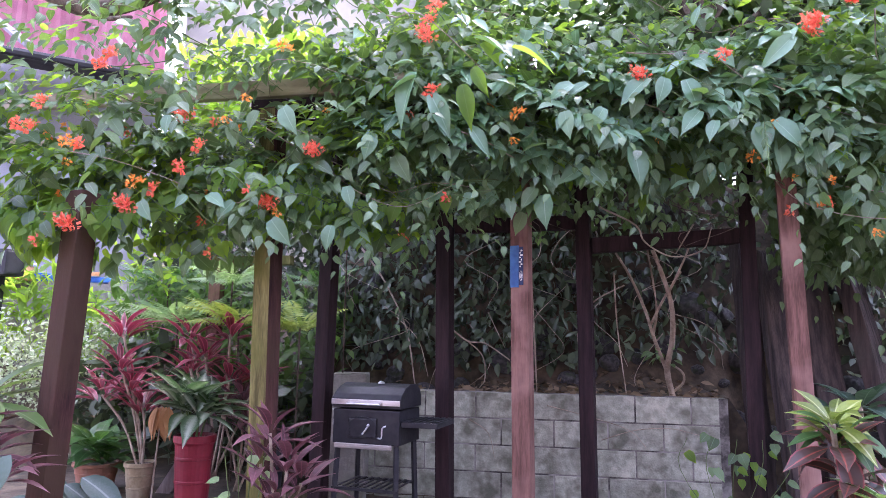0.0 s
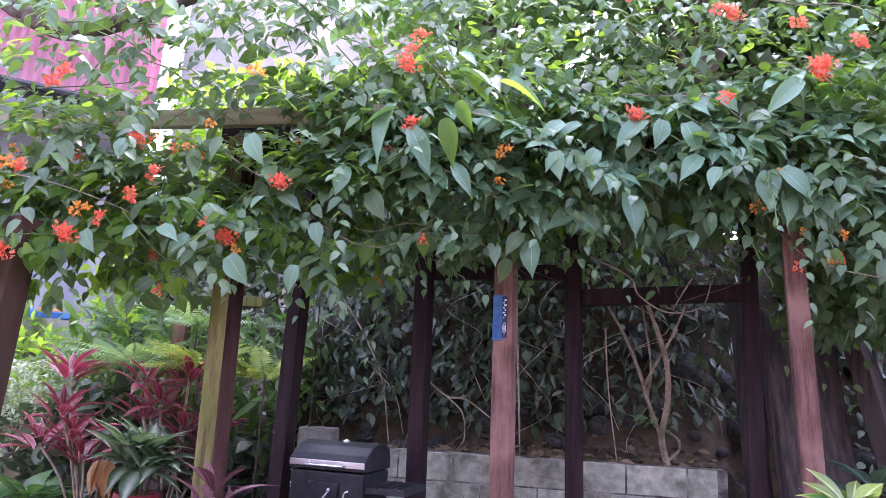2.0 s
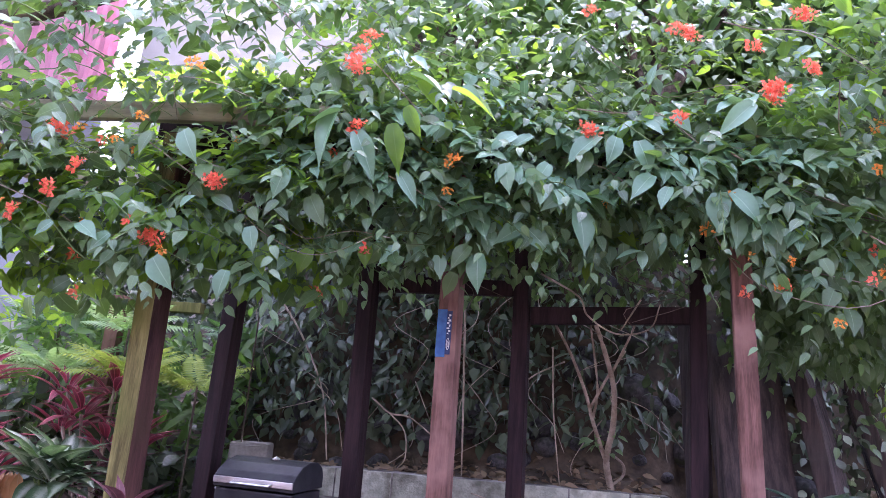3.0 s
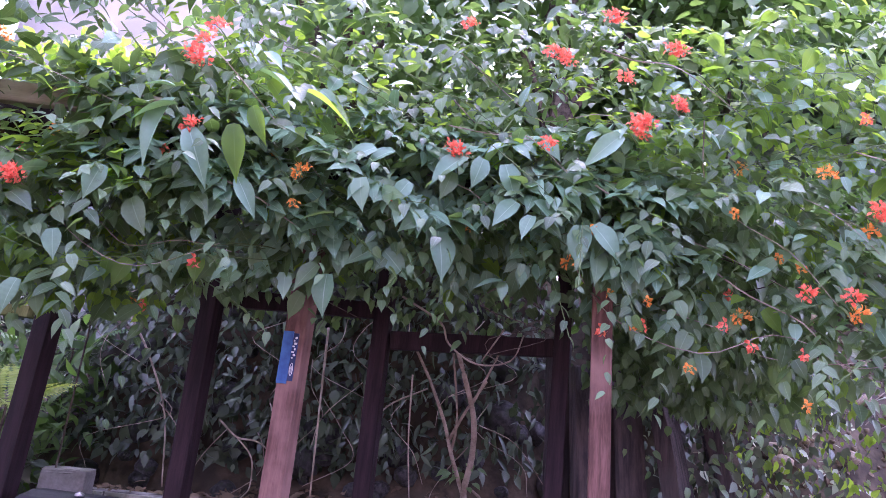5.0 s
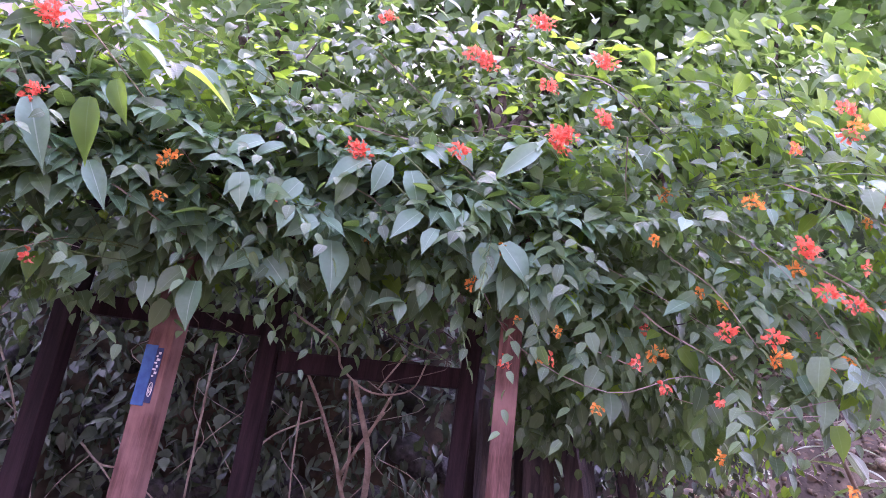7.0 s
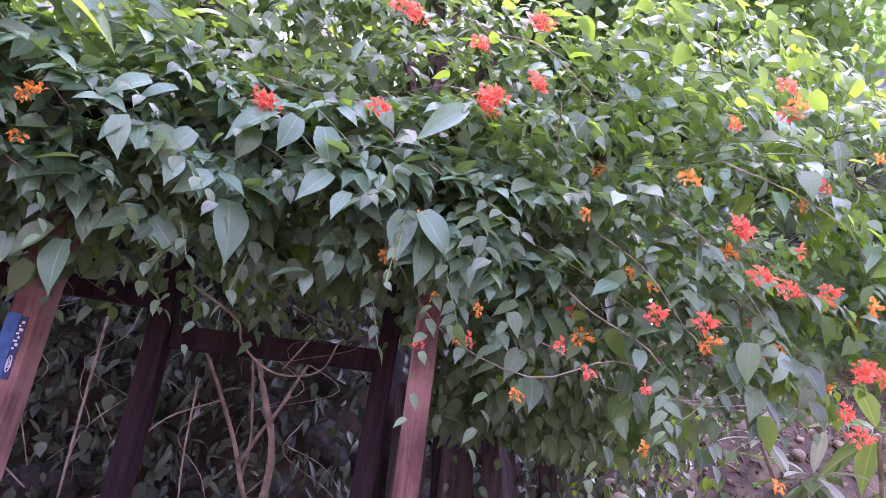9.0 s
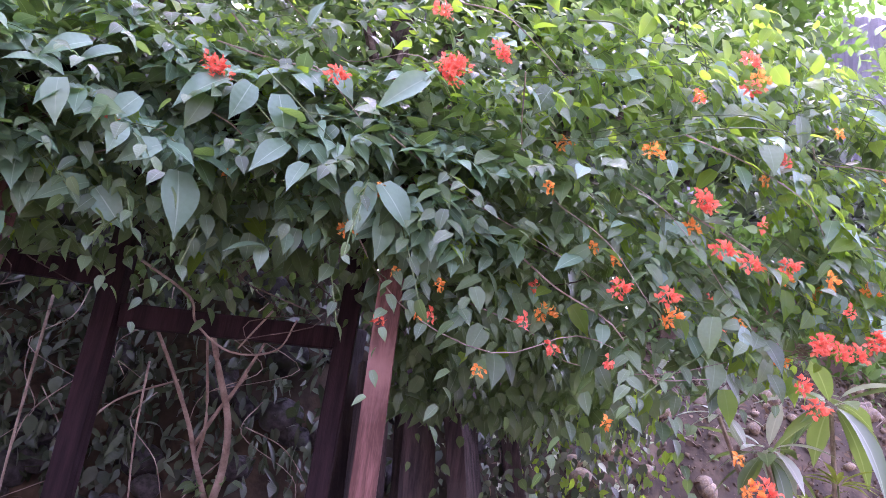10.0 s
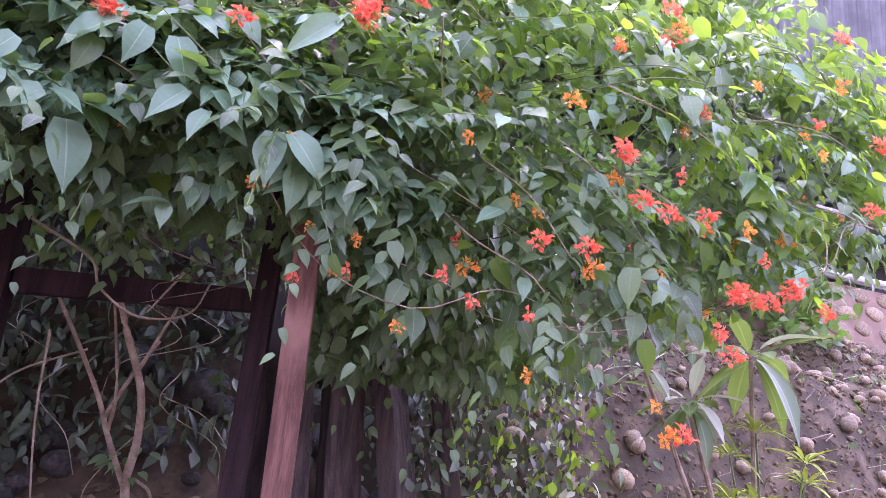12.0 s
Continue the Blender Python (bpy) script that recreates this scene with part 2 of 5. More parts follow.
    silver_dark=leafmat("ribbed_silver_leaf", (0.03, 0.055, 0.045), (0.08, 0.12, 0.1), (0.25, 0.3, 0.27), (0.15, 0.25, 0.1), 0.15, 0.5, 0.05, blotch=(0.12, 0.155, 0.145), spec=0.25),
    deep_grey=leafmat("grey_green_leaf", (0.03, 0.06, 0.045), (0.09, 0.145, 0.11), (0.22, 0.3, 0.22), (0.16, 0.3, 0.1), 0.2, 0.35, 0.04),
    pale_green=leafmat("pale_green_leaf", (0.2, 0.34, 0.14), (0.34, 0.46, 0.24), (0.4, 0.52, 0.3), (0.4, 0.6, 0.15), 0.35, 0.42, 0.04),
    striped=leafmat("white_edged_leaf", (0.1, 0.22, 0.05), (0.2, 0.36, 0.09), None, (0.35, 0.55, 0.1), 0.3, 0.38, 0.05, edge=(0.7, 0.74, 0.6)),
    moss_red_wood=mat("red_wood_with_moss", (0.025, 0.012, 0.012), (0.1, 0.045, 0.038), 4, 0.85, bump=0.4, fine=40, stretch=(4, 4, 0.5), c3=(0.06, 0.036, 0.024), spec=0.15),
    blue_dark=mat("navy_print", (0.015, 0.03, 0.1), (0.03, 0.05, 0.14), 20, 0.6),
    mortar_pink=mat("pinkish_mortar", (0.2, 0.135, 0.105), (0.31, 0.215, 0.165), 4, 0.95, bump=0.5),
    silver=leafmat("pale_silver_leaf", (0.3, 0.35, 0.28), (0.5, 0.55, 0.46), (0.55, 0.6, 0.5), (0.5, 0.6, 0.35), 0.25, 0.45),
)


# ---- mesh helpers ----
def mesh_ob(name, bm, material, parent=None, label="", smooth=False):
    me = bpy.data.meshes.new(name)
    bm.normal_update()
    bm.to_mesh(me)
    bm.free()
    me.materials.append(M[material])
    if smooth:
        me.polygons.foreach_set("use_smooth", [True] * len(me.polygons))
    ob = new(name, me)
    ob.parent = parent
    if label:
        tagged(ob, label)
    return ob


part = mesh_ob


def thing(name, x, y, z, rz=0, label="", category="", group="", kind=""):
    ob = new(name)
    ob.matrix_basis = pose(x, y, z, 0, 0, rz)
    return tagged(ob, label, category, group, kind)


def box(size, at=(0, 0, 0), bevel=0.006, bm=None, turn=None):
    """A bevelled box, at: its centre."""
    bm = bm or bmesh.new()
    m = Matrix.Translation(at) @ (turn or Matrix()) @ Matrix.Diagonal((*size, 1))
    r = bmesh.ops.create_cube(bm, size=1, matrix=m)
    if bevel:
        edges = list({e for v in r["verts"] for e in v.link_edges})
        bmesh.ops.bevel(bm, geom=edges, offset=bevel, segments=2, affect="EDGES", profile=0.6)
    return bm


def tube(points, radii, sides=7, bm=None):
    """A round stem along points, with a radius at each."""
    bm = bm or bmesh.new()
    pts = [Vector(p) for p in points]
    rings = []
    for i, p in enumerate(pts):
        d = (pts[min(i + 1, len(pts) - 1)] - pts[max(i - 1, 0)]).normalized()
        a = d.orthogonal().normalized() if abs(d.z) > 0.9 else d.cross(Vector((0, 0, 1))).normalized()
        b = d.cross(a)
        r = radii[i] if hasattr(radii, "__len__") else radii
        rings.append([bm.verts.new(p + r * (math.cos(k * math.tau / sides) * a + math.sin(k * math.tau / sides) * b)) for k in range(sides)])
    for q, w in zip(rings, rings[1:]):
        for k in range(sides):
            bm.faces.new((q[k], q[(k + 1) % sides], w[(k + 1) % sides], w[k]))
    bm.faces.new(rings[0][::-1])
    bm.faces.new(rings[-1])
    return bm


def lathe(profile, sides=28, bm=None):
    """A turned body from (radius, height) pairs."""
    bm = bm or bmesh.new()
    rings = [[bm.verts.new((r * math.cos(k * math.tau / sides), r * math.sin(k * math.tau / sides), z)) for k in range(sides)] for r, z in profile]
    for q, w in zip(rings, rings[1:]):
        for k in range(sides):
            bm.faces.new((q[k], q[(k + 1) % sides], w[(k + 1) % sides], w[k]))
    bm.faces.new(rings[0][::-1])
    bm.faces.new(rings[-1])
    return bm


def wobble(points, amount, seed):
    rng = random.Random(seed)
    return [Vector(p) + Vector([rng.uniform(-amount, amount) for _ in range(3)]) for p in points]


def spline(points, n=8):
    """Points along a smooth curve through the given ones."""
    p = [Vector(q) for q in points]
    p = [2 * p[0] - p[1]] + p + [2 * p[-1] - p[-2]]
    out = []
    for i in range(1, len(p) - 2):
        for k in range(n):
            t = k / n
            a, b, c, d = p[i - 1 : i + 3]
            out.append(0.5 * ((2 * b) + (c - a) * t + (2 * a - 5 * b + 4 * c - d) * t * t + (3 * b - a - 3 * c + d) * t**3))
    out.append(p[-2])
    return out


# ---- leaves ----
def leaf_shape(width=0.62, belly=0.35, heart=0.06, fold=0.12, droop=0.15, stations=4):
    """A leaf of length 1 along y: points, triangles and uv."""
    v, uv, f = [(0, 0, 0)], [(0.5, 0)], []
    prev = None
    for k in range(1, stations + 1):
        s = k / (stations + 1)
        q = (s / belly) if s < belly else (1 - s) / (1 - belly)
        w = width / 2 * (math.sin(q * math.pi / 2) ** 0.7 if s < belly else math.sin(q * math.pi / 2) ** (1.0 + 0.5 * (1 - q)))
        z = -droop * s * s
        yb = s - (heart * 2 if k == 1 else 0)
        i = len(v)
        v += [(-w, yb, z + fold * w * 2), (0, s, z), (w, yb, z + fold * w * 2)]
        uv += [(0, s), (0.5, s), (1, s)]
        if prev is None:
            f += [(0, i + 1, i), (0, i + 2, i + 1)]
        else:
            for j in (0, 1):
                f += [(prev + j, prev + j + 1, i + j + 1), (prev + j, i + j + 1, i + j)]
        prev = i
    i = len(v)
    v.append((0, 1, -droop))
    uv.append((0.5, 1))
    f += [(prev, prev + 1, i), (prev + 1, prev + 2, i)]
    return np.array(v, float), np.array(f), np.array(uv, float)


def leaf_mesh(name, shape, material):
    v, f, uv = shape
    me = bpy.data.meshes.new(name)
    me.from_pydata(v.tolist(), [], f.tolist())
    me.uv_layers.new().data.foreach_set("uv", uv[f.ravel()].ravel())
    me.polygons.foreach_set("use_smooth", [True] * len(me.polygons))
    me.materials.append(M[material])
    return me


def frames(axis, normal):
    y = axis / np.linalg.norm(axis, axis=1, keepdims=True)
    x = np.cross(y, normal)
    x /= np.linalg.norm(x, axis=1, keepdims=True) + 1e-9
    return x, y, np.cross(x, y)


def scatter(name, shape, pos, axis, normal, size, material, parent=None, label=""):
    """All leaves at pos in one mesh."""
    v, f, uv = shape
    x, y, z = frames(axis, normal)
    s = size[:, None, None]
    V = pos[:, None] + s * (v[None, :, :1] * x[:, None] + v[None, :, 1:2] * y[:, None] + v[None, :, 2:] * z[:, None])
    F = f[None] + (np.arange(len(pos)) * len(v))[:, None, None]
    me = bpy.data.meshes.new(name)
    me.from_pydata(V.reshape(-1, 3).tolist(), [], F.reshape(-1, 3).tolist())
    me.uv_layers.new().data.foreach_set("uv", np.tile(uv[f.ravel()], (len(pos), 1)).ravel())
    me.polygons.foreach_set("use_smooth", [True] * len(me.polygons))
    me.materials.append(M[material])
    ob = new(name, me)
    ob.parent = parent
    return tagged(ob, label, kind="stuff")


def leaf_object(name, me, pos, axis, normal, size, parent):
    x, y, z = frames(np.array([axis], float), np.array([normal], float))
    m = Matrix.Identity(4)
    for c, col in enumerate((x[0], y[0], z[0])):
        for r in range(3):
            m[r][c] = col[r] * size
    ob = new(name, me)
    ob.parent = parent
    ob.matrix_basis = Matrix.Translation(pos) @ m
    return ob


def rnd_vec(rng, n):
    return rng.normal(size=(n, 3))


VINE = leaf_shape(0.56, 0.33, 0.05, 0.11, 0.26, 7)
SMALL = leaf_shape(0.55, 0.4, 0.0, 0.1, 0.12, 3)
STRAP = leaf_shape(0.17, 0.45, 0.0, 0.25, 0.45, 6)
BROAD = leaf_shape(0.36, 0.42, 0.0, 0.18, 0.35, 6)
LONG = leaf_shape(0.24, 0.5, 0.0, 0.15, 0.3, 6)


# ---- ground ----
def step(a, b, x):
    t = min(1, max(0, (x - a) / (b - a)))
    return t * t * (3 - 2 * t)


def ground_z(x, y):
    z = 0.4 * step(0.8, 2.6, y) - 0.13 * step(-2.05, -1.75, x) * step(2.4, 3.0, y) * (1 - step(1.9, 2.3, x))
    rough_z = noise.noise((x * 9, y * 9, 7)) * 0.035 + noise.noise((x * 1.3, y * 1.3, 0)) * 0.12 + noise.noise((x * 4, y * 4, 3)) * 0.05
    mid = step(-1.9, -1.7, x) * (1 - step(1.3, 1.5, x))
    terrace = 0.83 * step(5.26, 5.30, y) * mid
    right = step(2.0, 3.2, x)
    left = 1 - step(-2.6, -1.8, x)
    steep = 2.7 * step(5.75, 6.5, y) * (1 - right) * (1 - left)
    slope = (2.1 * step(5.0, 6.5, y) + 0.6 * step(6.5, 7.3, y)) * right
    lawn = (0.9 * step(5.2, 6.6, y)) * left
    far = 2.2 * step(9, 14, y) * left
    return z + terrace * (1 - step(5.75, 6.2, y)) + max(steep, 0) + terrace * step(5.75, 6.2, y) + slope + lawn + far + rough_z * step(5.3, 5.8, y) * 1.4


def spaced(lo, hi, fine_lo, fine_hi, d):
    a = [fine_lo]
    while a[-1] < fine_hi:
        a.append(a[-1] + d)
    g, p = d, a[-1]
    while p < hi:
        g *= 1.35
        p += g
        a.append(p)
    b, g, p = [], d, fine_lo
    while p > lo:
        g *= 1.35
        p -= g
        b.append(p)
    return b[::-1] + a


def build_ground():
    xs, ys = spaced(-300, 300, -7, 11, 0.11), spaced(-300, 400, 4.6, 8.2, 0.075)
    verts = [(x, y, ground_z(x, y)) for y in ys for x in xs]
    w = len(xs)
    faces = [(j * w + i, j * w + i + 1, j * w + w + i + 1, j * w + w + i) for j in range(len(ys) - 1) for i in range(w - 1)]
    me = bpy.data.meshes.new("ground")
    me.from_pydata(verts, [], faces)
    me.polygons.foreach_set("use_smooth", [True] * len(me.polygons))
    me.materials.append(M["soil"])
    return tagged(new("ground", me), "dark bare soil with litter rising to a steep bank", "ground", kind="structure")


ground = build_ground()


# ---- pergola ----
pergola = thing("pergola", 0, 4, 0.4, 0, "timber pergola of red-brown and mossy square posts under a vine", "pergola")
POST_TURN = -13


def post(x, y, z0, z1, size, material, label="", lean=0.0):
    """x is taken 1.2 m up; lean: how far it drifts to the side in 1.1 m of height."""
    bm = box((size, size, z1 - z0), (x, y - 4, (z0 + z1) / 2 - 0.4), 0.006, turn=Matrix.Rotation(radians(POST_TURN), 4, "Z"))
    for v in bm.verts:
        v.co.x += lean * (v.co.z + 0.4 - 1.2) / 1.1
    return part("post", bm, material, pergola, label)


def beam(a, b, h, w, material, label=""):
    a, b = Vector(a), Vector(b)
    d = b - a
    turn = d.to_track_quat("X", "Z").to_matrix().to_4x4()
    bm = box((d.length, w, h), (a + b) / 2 - Vector((0, 4, 0.4)), 0.006, turn=turn)
    return part("beam", bm, material, pergola, label)


post(-2.58, 3.1, 0.35, 2.25, 0.122, "moss_red_wood", "red-brown post with a mossy side", 0.04)
# one face has moss; the other side's shade is put into the dark wood
mossy_post = post(-1.714, 3.70, 0.25, 2.9, 0.118, "moss_red_wood", "post with one mossy side, shade of the other put into dark brown", -0.025)
moss = box((0.112, 0.004, 2.64), (Matrix.Rotation(radians(POST_TURN), 4, "Z") @ Vector((0, -0.060, 1.17))) + Vector((-1.714, -0.30, 0)), 0.001, turn=Matrix.Rotation(radians(POST_TURN), 4, "Z"))
for v in moss.verts:
    v.co.x += -0.025 * (v.co.z + 0.4 - 1.2) / 1.1
part("moss", moss, "moss_wood", mossy_post, "thin coat of yellow-green moss")
tape_post = post(-0.237, 4.33, 0.25, 2.95, 0.118, "red_wood", "faded red-brown post with blue tape", -0.009)
post(1.395, 4.22, 0.25, 2.95, 0.108, "red_wood", "faded red-brown post", -0.022)
# rear posts and beams, darkened in colour for the shade under the vine
post(-1.585, 4.34, 0.25, 2.9, 0.10, "dark_wood", "rear post with shade put into its dark brown", 0.012)
post(-0.775, 4.50, 0.25, 2.9, 0.10, "dark_wood", "rear post with shade put into its dark brown", -0.015)
post(0.185, 4.75, 0.25, 2.9, 0.10, "dark_wood", "rear post with shade put into its dark brown", -0.01)
post(1.272, 4.75, 0.25, 2.9, 0.10, "dark_wood", "rear post with shade put into its dark brown", 0.008)
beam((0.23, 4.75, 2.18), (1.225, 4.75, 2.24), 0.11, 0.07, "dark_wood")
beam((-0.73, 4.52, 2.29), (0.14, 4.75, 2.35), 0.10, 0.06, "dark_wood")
beam((-4.7, 3.84, 3.1), (-0.9, 3.66, 3.02), 0.11, 0.05, "pale_wood", "pale weathered beam")
beam((-4.7, 3.72, 2.85), (-2.7, 4.38, 2.85), 0.07, 0.05, "pale_wood", "pale weathered beam")
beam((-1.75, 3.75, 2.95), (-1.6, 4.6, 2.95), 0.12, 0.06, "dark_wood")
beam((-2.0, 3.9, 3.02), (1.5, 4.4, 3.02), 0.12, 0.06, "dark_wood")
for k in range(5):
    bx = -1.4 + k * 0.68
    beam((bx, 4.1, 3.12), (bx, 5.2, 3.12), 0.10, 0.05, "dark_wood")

# blue tape with a pale printed sticker on the post's front
TURN13 = Matrix.Rotation(radians(POST_TURN), 4, "Z")


def on_post(x, y, z):
    return (TURN13 @ Vector((x, y, z))) + Vector((-0.245, 0.33, 0))


part("tape", box((0.058, 0.006, 0.275), on_post(-0.0285, -0.061, 1.577), 0.002, turn=TURN13), "blue", tape_post, "blue tape stuck to the post")
sticker = part("sticker", box((0.03, 0.004, 0.25), on_post(0.0165, -0.0615, 1.58), 0.001, turn=TURN13), "blue_dark", tape_post, "navy strip with white print")
for k in range(8):
    part("print", box((0.008 + 0.004 * (k % 3), 0.003, 0.008 + 0.003 * (k % 2)), on_post(0.011 + 0.009 * (k % 2), -0.0645, 1.575 + k * 0.015), 0, turn=TURN13), "white", sticker)
ring = tube([on_post(0.016 + 0.009 * math.cos(a * math.tau / 14), -0.0645, 1.515 + 0.032 * math.sin(a * math.tau / 14)) for a in range(15)], 0.0022, 5)
part("print", ring, "white", sticker)
part("print", tube([on_post(0.016 + 0.004 * math.cos(a * math.tau / 10), -0.0645, 1.515 + 0.016 * math.sin(a * math.tau / 10)) for a in range(11)], 0.0018, 5), "white", sticker)


# ---- block wall ----
block_wall = tagged(mesh_ob("wall_back", box((2.86, 0.146, 0.88), (-0.22, 5.285, 0.665), 0.004), "mortar"), "low grey concrete block retaining wall", "wall", kind="structure")
block_me = bpy.data.meshes.new("block")
bmb = box((0.389, 0.16, 0.189), (0, 0, 0), 0.005)
bmb.to_mesh(block_me)
bmb.free()
block_me.materials.append(M["block"])
half_me = bpy.data.meshes.new("block")
bmb = box((0.189, 0.16, 0.189), (0, 0, 0), 0.005)
bmb.to_mesh(half_me)
bmb.free()
half_me.materials.append(M["block"])
for r in range(-1, 4):
    row = [(-1.45 + 0.4 * k, block_me) for k in range(7)] if r % 2 == 0 else [(-1.55, half_me)] + [(-1.25 + 0.4 * k, block_me) for k in range(6)] + [(1.05, half_me)]
    for bx, me in row:
        ob = new("block", me)
        ob.parent = block_wall
        ob.matrix_basis = pose(bx, 5.285 + random.uniform(-0.003, 0.003), 0.41 + 0.2 * r, 0, 0, random.uniform(-0.6, 0.6))


# ---- vine over the pergola ----
vine = thing("climbing_vine", 0, 3.8, 3.0, 0, "dense green climbing vine with orange-red flower clusters", "vine")
V0 = np.array((0, 3.8, 3.0))
KX = np.array([-4.2, -2.6, -1.34, -0.65, -0.3, 0.5, 0.9, 1.1, 1.35, 1.85, 2.35, 3.0, 4.0, 6.0])
KY = np.array([2.75, 2.93, 3.36, 3.44, 3.6, 3.9, 3.8, 3.76, 3.66, 3.62, 3.42, 3.45, 3.55, 3.8])
HX = np.array([-4.2, -2.6, -1.4, -0.7, 0.4, 1.1, 1.8, 2.4, 2.9, 3.5, 4.8, 6.0])
KH = np.array([2.2, 1.98, 2.08, 2.2, 2.58, 2.54, 2.13, 2.08, 2.16, 2.5, 3.2, 4.0])
rng = np.random.default_rng(7)


def front_y(x, z):
    """The outermost face of the growth: it draws back under the overhang in the middle and slowly above the roof."""
    return np.interp(x, KX, KY) + 0.24 * np.clip((2.75 - z) / 0.3, 0, 1) * np.interp(x, (-1.5, -0.7, 1.3, 1.9), (0, 1, 1, 0.2)) + 0.2 * np.maximum(0, z - 3.2)


def tier_y(x, z):
    """Overlapping tiers of growth: each leans out at its lower rim over the hollow of the next."""
    u = (z + 0.12 * np.sin(1.7 * x + 0.5) + 0.07 * np.sin(4.3 * x)) / 0.36
    k = np.floor(u)
    return (u - k) * 0.5 * (0.65 + 0.35 * np.sin(2.9 * x + 1.9 * k))


def surface_y(x, z):
    return front_y(x, z) + 0.05 + tier_y(x, z) + 0.06 * np.sin(x * 2.3 + 1.0) * np.sin(z * 4.1 + x) + 0.05 * np.sin(x * 5.7 + z * 6.3)


def hem_z(x):
    return np.interp(x, HX, KH) + 0.08 * np.sin(x * 7) + 0.06 * np.sin(x * 17 + 1)


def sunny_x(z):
    """Where the sun comes through and backlight is put into the leaf colour: further along towards the hem."""
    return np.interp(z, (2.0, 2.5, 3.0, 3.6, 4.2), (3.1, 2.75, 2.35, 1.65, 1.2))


def cover(x, z):
    """How thick the growth is: thin sprays over the open end, thinning above the roof and towards the sunny end."""
    open_end = np.clip((-x - 0.95) / 0.5, 0, 1)
    middle = 1 - 0.7 * np.clip((z - 3.1) / 0.5, 0, 1)
    left = (1 - 0.62 * np.clip((z - 2.62) / 0.3, 0, 1)) * (1 - 0.2 * np.clip((-x - 2.7) / 0.4, 0, 1))
    sunny = np.clip((x - 1.5) / 0.6, 0, 1)
    end = 0.66 * (1 - 0.4 * np.clip((z - 2.9) / 0.5, 0, 1))
    return (1 - sunny) * ((1 - open_end) * middle + open_end * left) + sunny * end


def front_leaves(n, depth, x0=-3.9, x1=5.2, top=4.3, hang=0.75, power=0.95, low=0.0, shade_only=False, sun_only=False):
    """Leaves over the front: most of them hang down and outwards."""
    x = rng.uniform(x0, x1, n)
    hem = np.maximum(hem_z(x), low)
    z = hem + rng.uniform(0, 1, n) ** power * np.maximum(0.05, top - hem)
    keep = rng.uniform(0, 1, n) < cover(x, z)
    # thins the plain vine leaves where the backlit colour takes over
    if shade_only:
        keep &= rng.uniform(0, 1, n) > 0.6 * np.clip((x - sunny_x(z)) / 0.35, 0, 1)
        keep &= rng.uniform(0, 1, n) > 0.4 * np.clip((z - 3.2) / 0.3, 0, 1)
    # keeps leaves of the backlit colour beyond that line
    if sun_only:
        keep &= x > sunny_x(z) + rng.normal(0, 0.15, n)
    x, z = x[keep], z[keep]
    n = len(x)
    y = surface_y(x, z) + np.abs(rng.normal(0, depth, n))
    pos = np.stack([x, y, z], 1)
    u = (np.clip((z - hem_z(x) - 0.1) / 0.4, 0, 1) * (1 - 0.5 * np.clip((x - 1.4) / 0.8, 0, 1)))[:, None]
    axis = (1 - u) * np.array((0, -0.3, -hang - 0.15)) + u * np.array((0, -0.6, -0.38)) + rnd_vec(rng, n) * np.array((0.6, 0.28, 0.28))
    normal = (1 - u) * np.array((0, -0.9, 0.35)) + u * np.array((0, -0.42, 0.88)) + 0.32 * rnd_vec(rng, n)
    return pos, axis, normal


def shoot_leaves(n, x0=-3.6, x1=4.6, top=4.2):
    """Leaves set alternately along arching shoots that reach out of the front and droop. Gives the leaves and the shoots' lines."""
    pos, axis, normal, lines = [], [], [], []
    r = np.random.default_rng(23)
    while len(lines) < n:
        x = r.uniform(x0, x1)
        hem = float(hem_z(np.array([x]))[0])
        z = hem + 0.15 + r.uniform(0, 1) ** 0.9 * max(0.1, top - hem)
        if r.uniform() > float(cover(np.array([x]), np.array([z]))[0]):
            continue
        p = np.array((x, float(surface_y(np.array([x]), np.array([z]))[0]) + r.uniform(0.12, 0.3), z))
        d = np.array((r.normal(0, 0.8), -0.42 + 0.2 * r.normal(), -0.25 + 0.4 * r.normal()))
        d /= np.linalg.norm(d)
        length = r.uniform(0.28, 0.75)
        gap = r.uniform(0.042, 0.062)
        big = r.uniform(0.085, 0.15)
        droop = r.uniform(0.25, 0.8)
        line = []
        for k in range(int(length / gap)):
            t = k * gap
            q = p + d * t - np.array((0, -0.12, droop)) * t * t
            tan = d - 2 * t * np.array((0, -0.12, droop))
            line.append(q)
            side = np.cross(tan, (0, -0.3, 1.0))
            side /= np.linalg.norm(side)
            pos.append(q)
            axis.append(0.45 * tan + (1 if k % 2 else -1) * 0.75 * side + np.array((0, -0.1, -0.38)) + 0.22 * r.normal(size=3))
            normal.append(np.array((0, -0.45, 0.86)) + 0.3 * r.normal(size=3))
            sizes.append(big * (1.05 - 0.55 * t / length) * r.uniform(0.8, 1.15))
        lines.append(line)
    return (np.array(pos), np.array(axis), np.array(normal)), lines


sizes = []


def roof_leaves(n, x0=-1.6, x1=1.9):
    x = rng.uniform(x0, x1, n)
    d = rng.uniform(0, 2.6, n)
    y = np.interp(x, KX, KY) + 0.15 + d
    z = 3.05 + 0.22 * np.sin(np.clip(d / 1.6, 0, 1) * 1.6) + 0.12 * np.maximum(0, d - 1.4) + rng.normal(0, 0.12, n) + 0.08 * np.sin(x * 2.3)
    pos = np.stack([x, y, z], 1)
    axis = np.array((0, -0.3, -0.25)) + 0.7 * rnd_vec(rng, n)
    normal = np.array((0, -0.2, 1.0)) + 0.4 * rnd_vec(rng, n)
    return pos, axis, normal


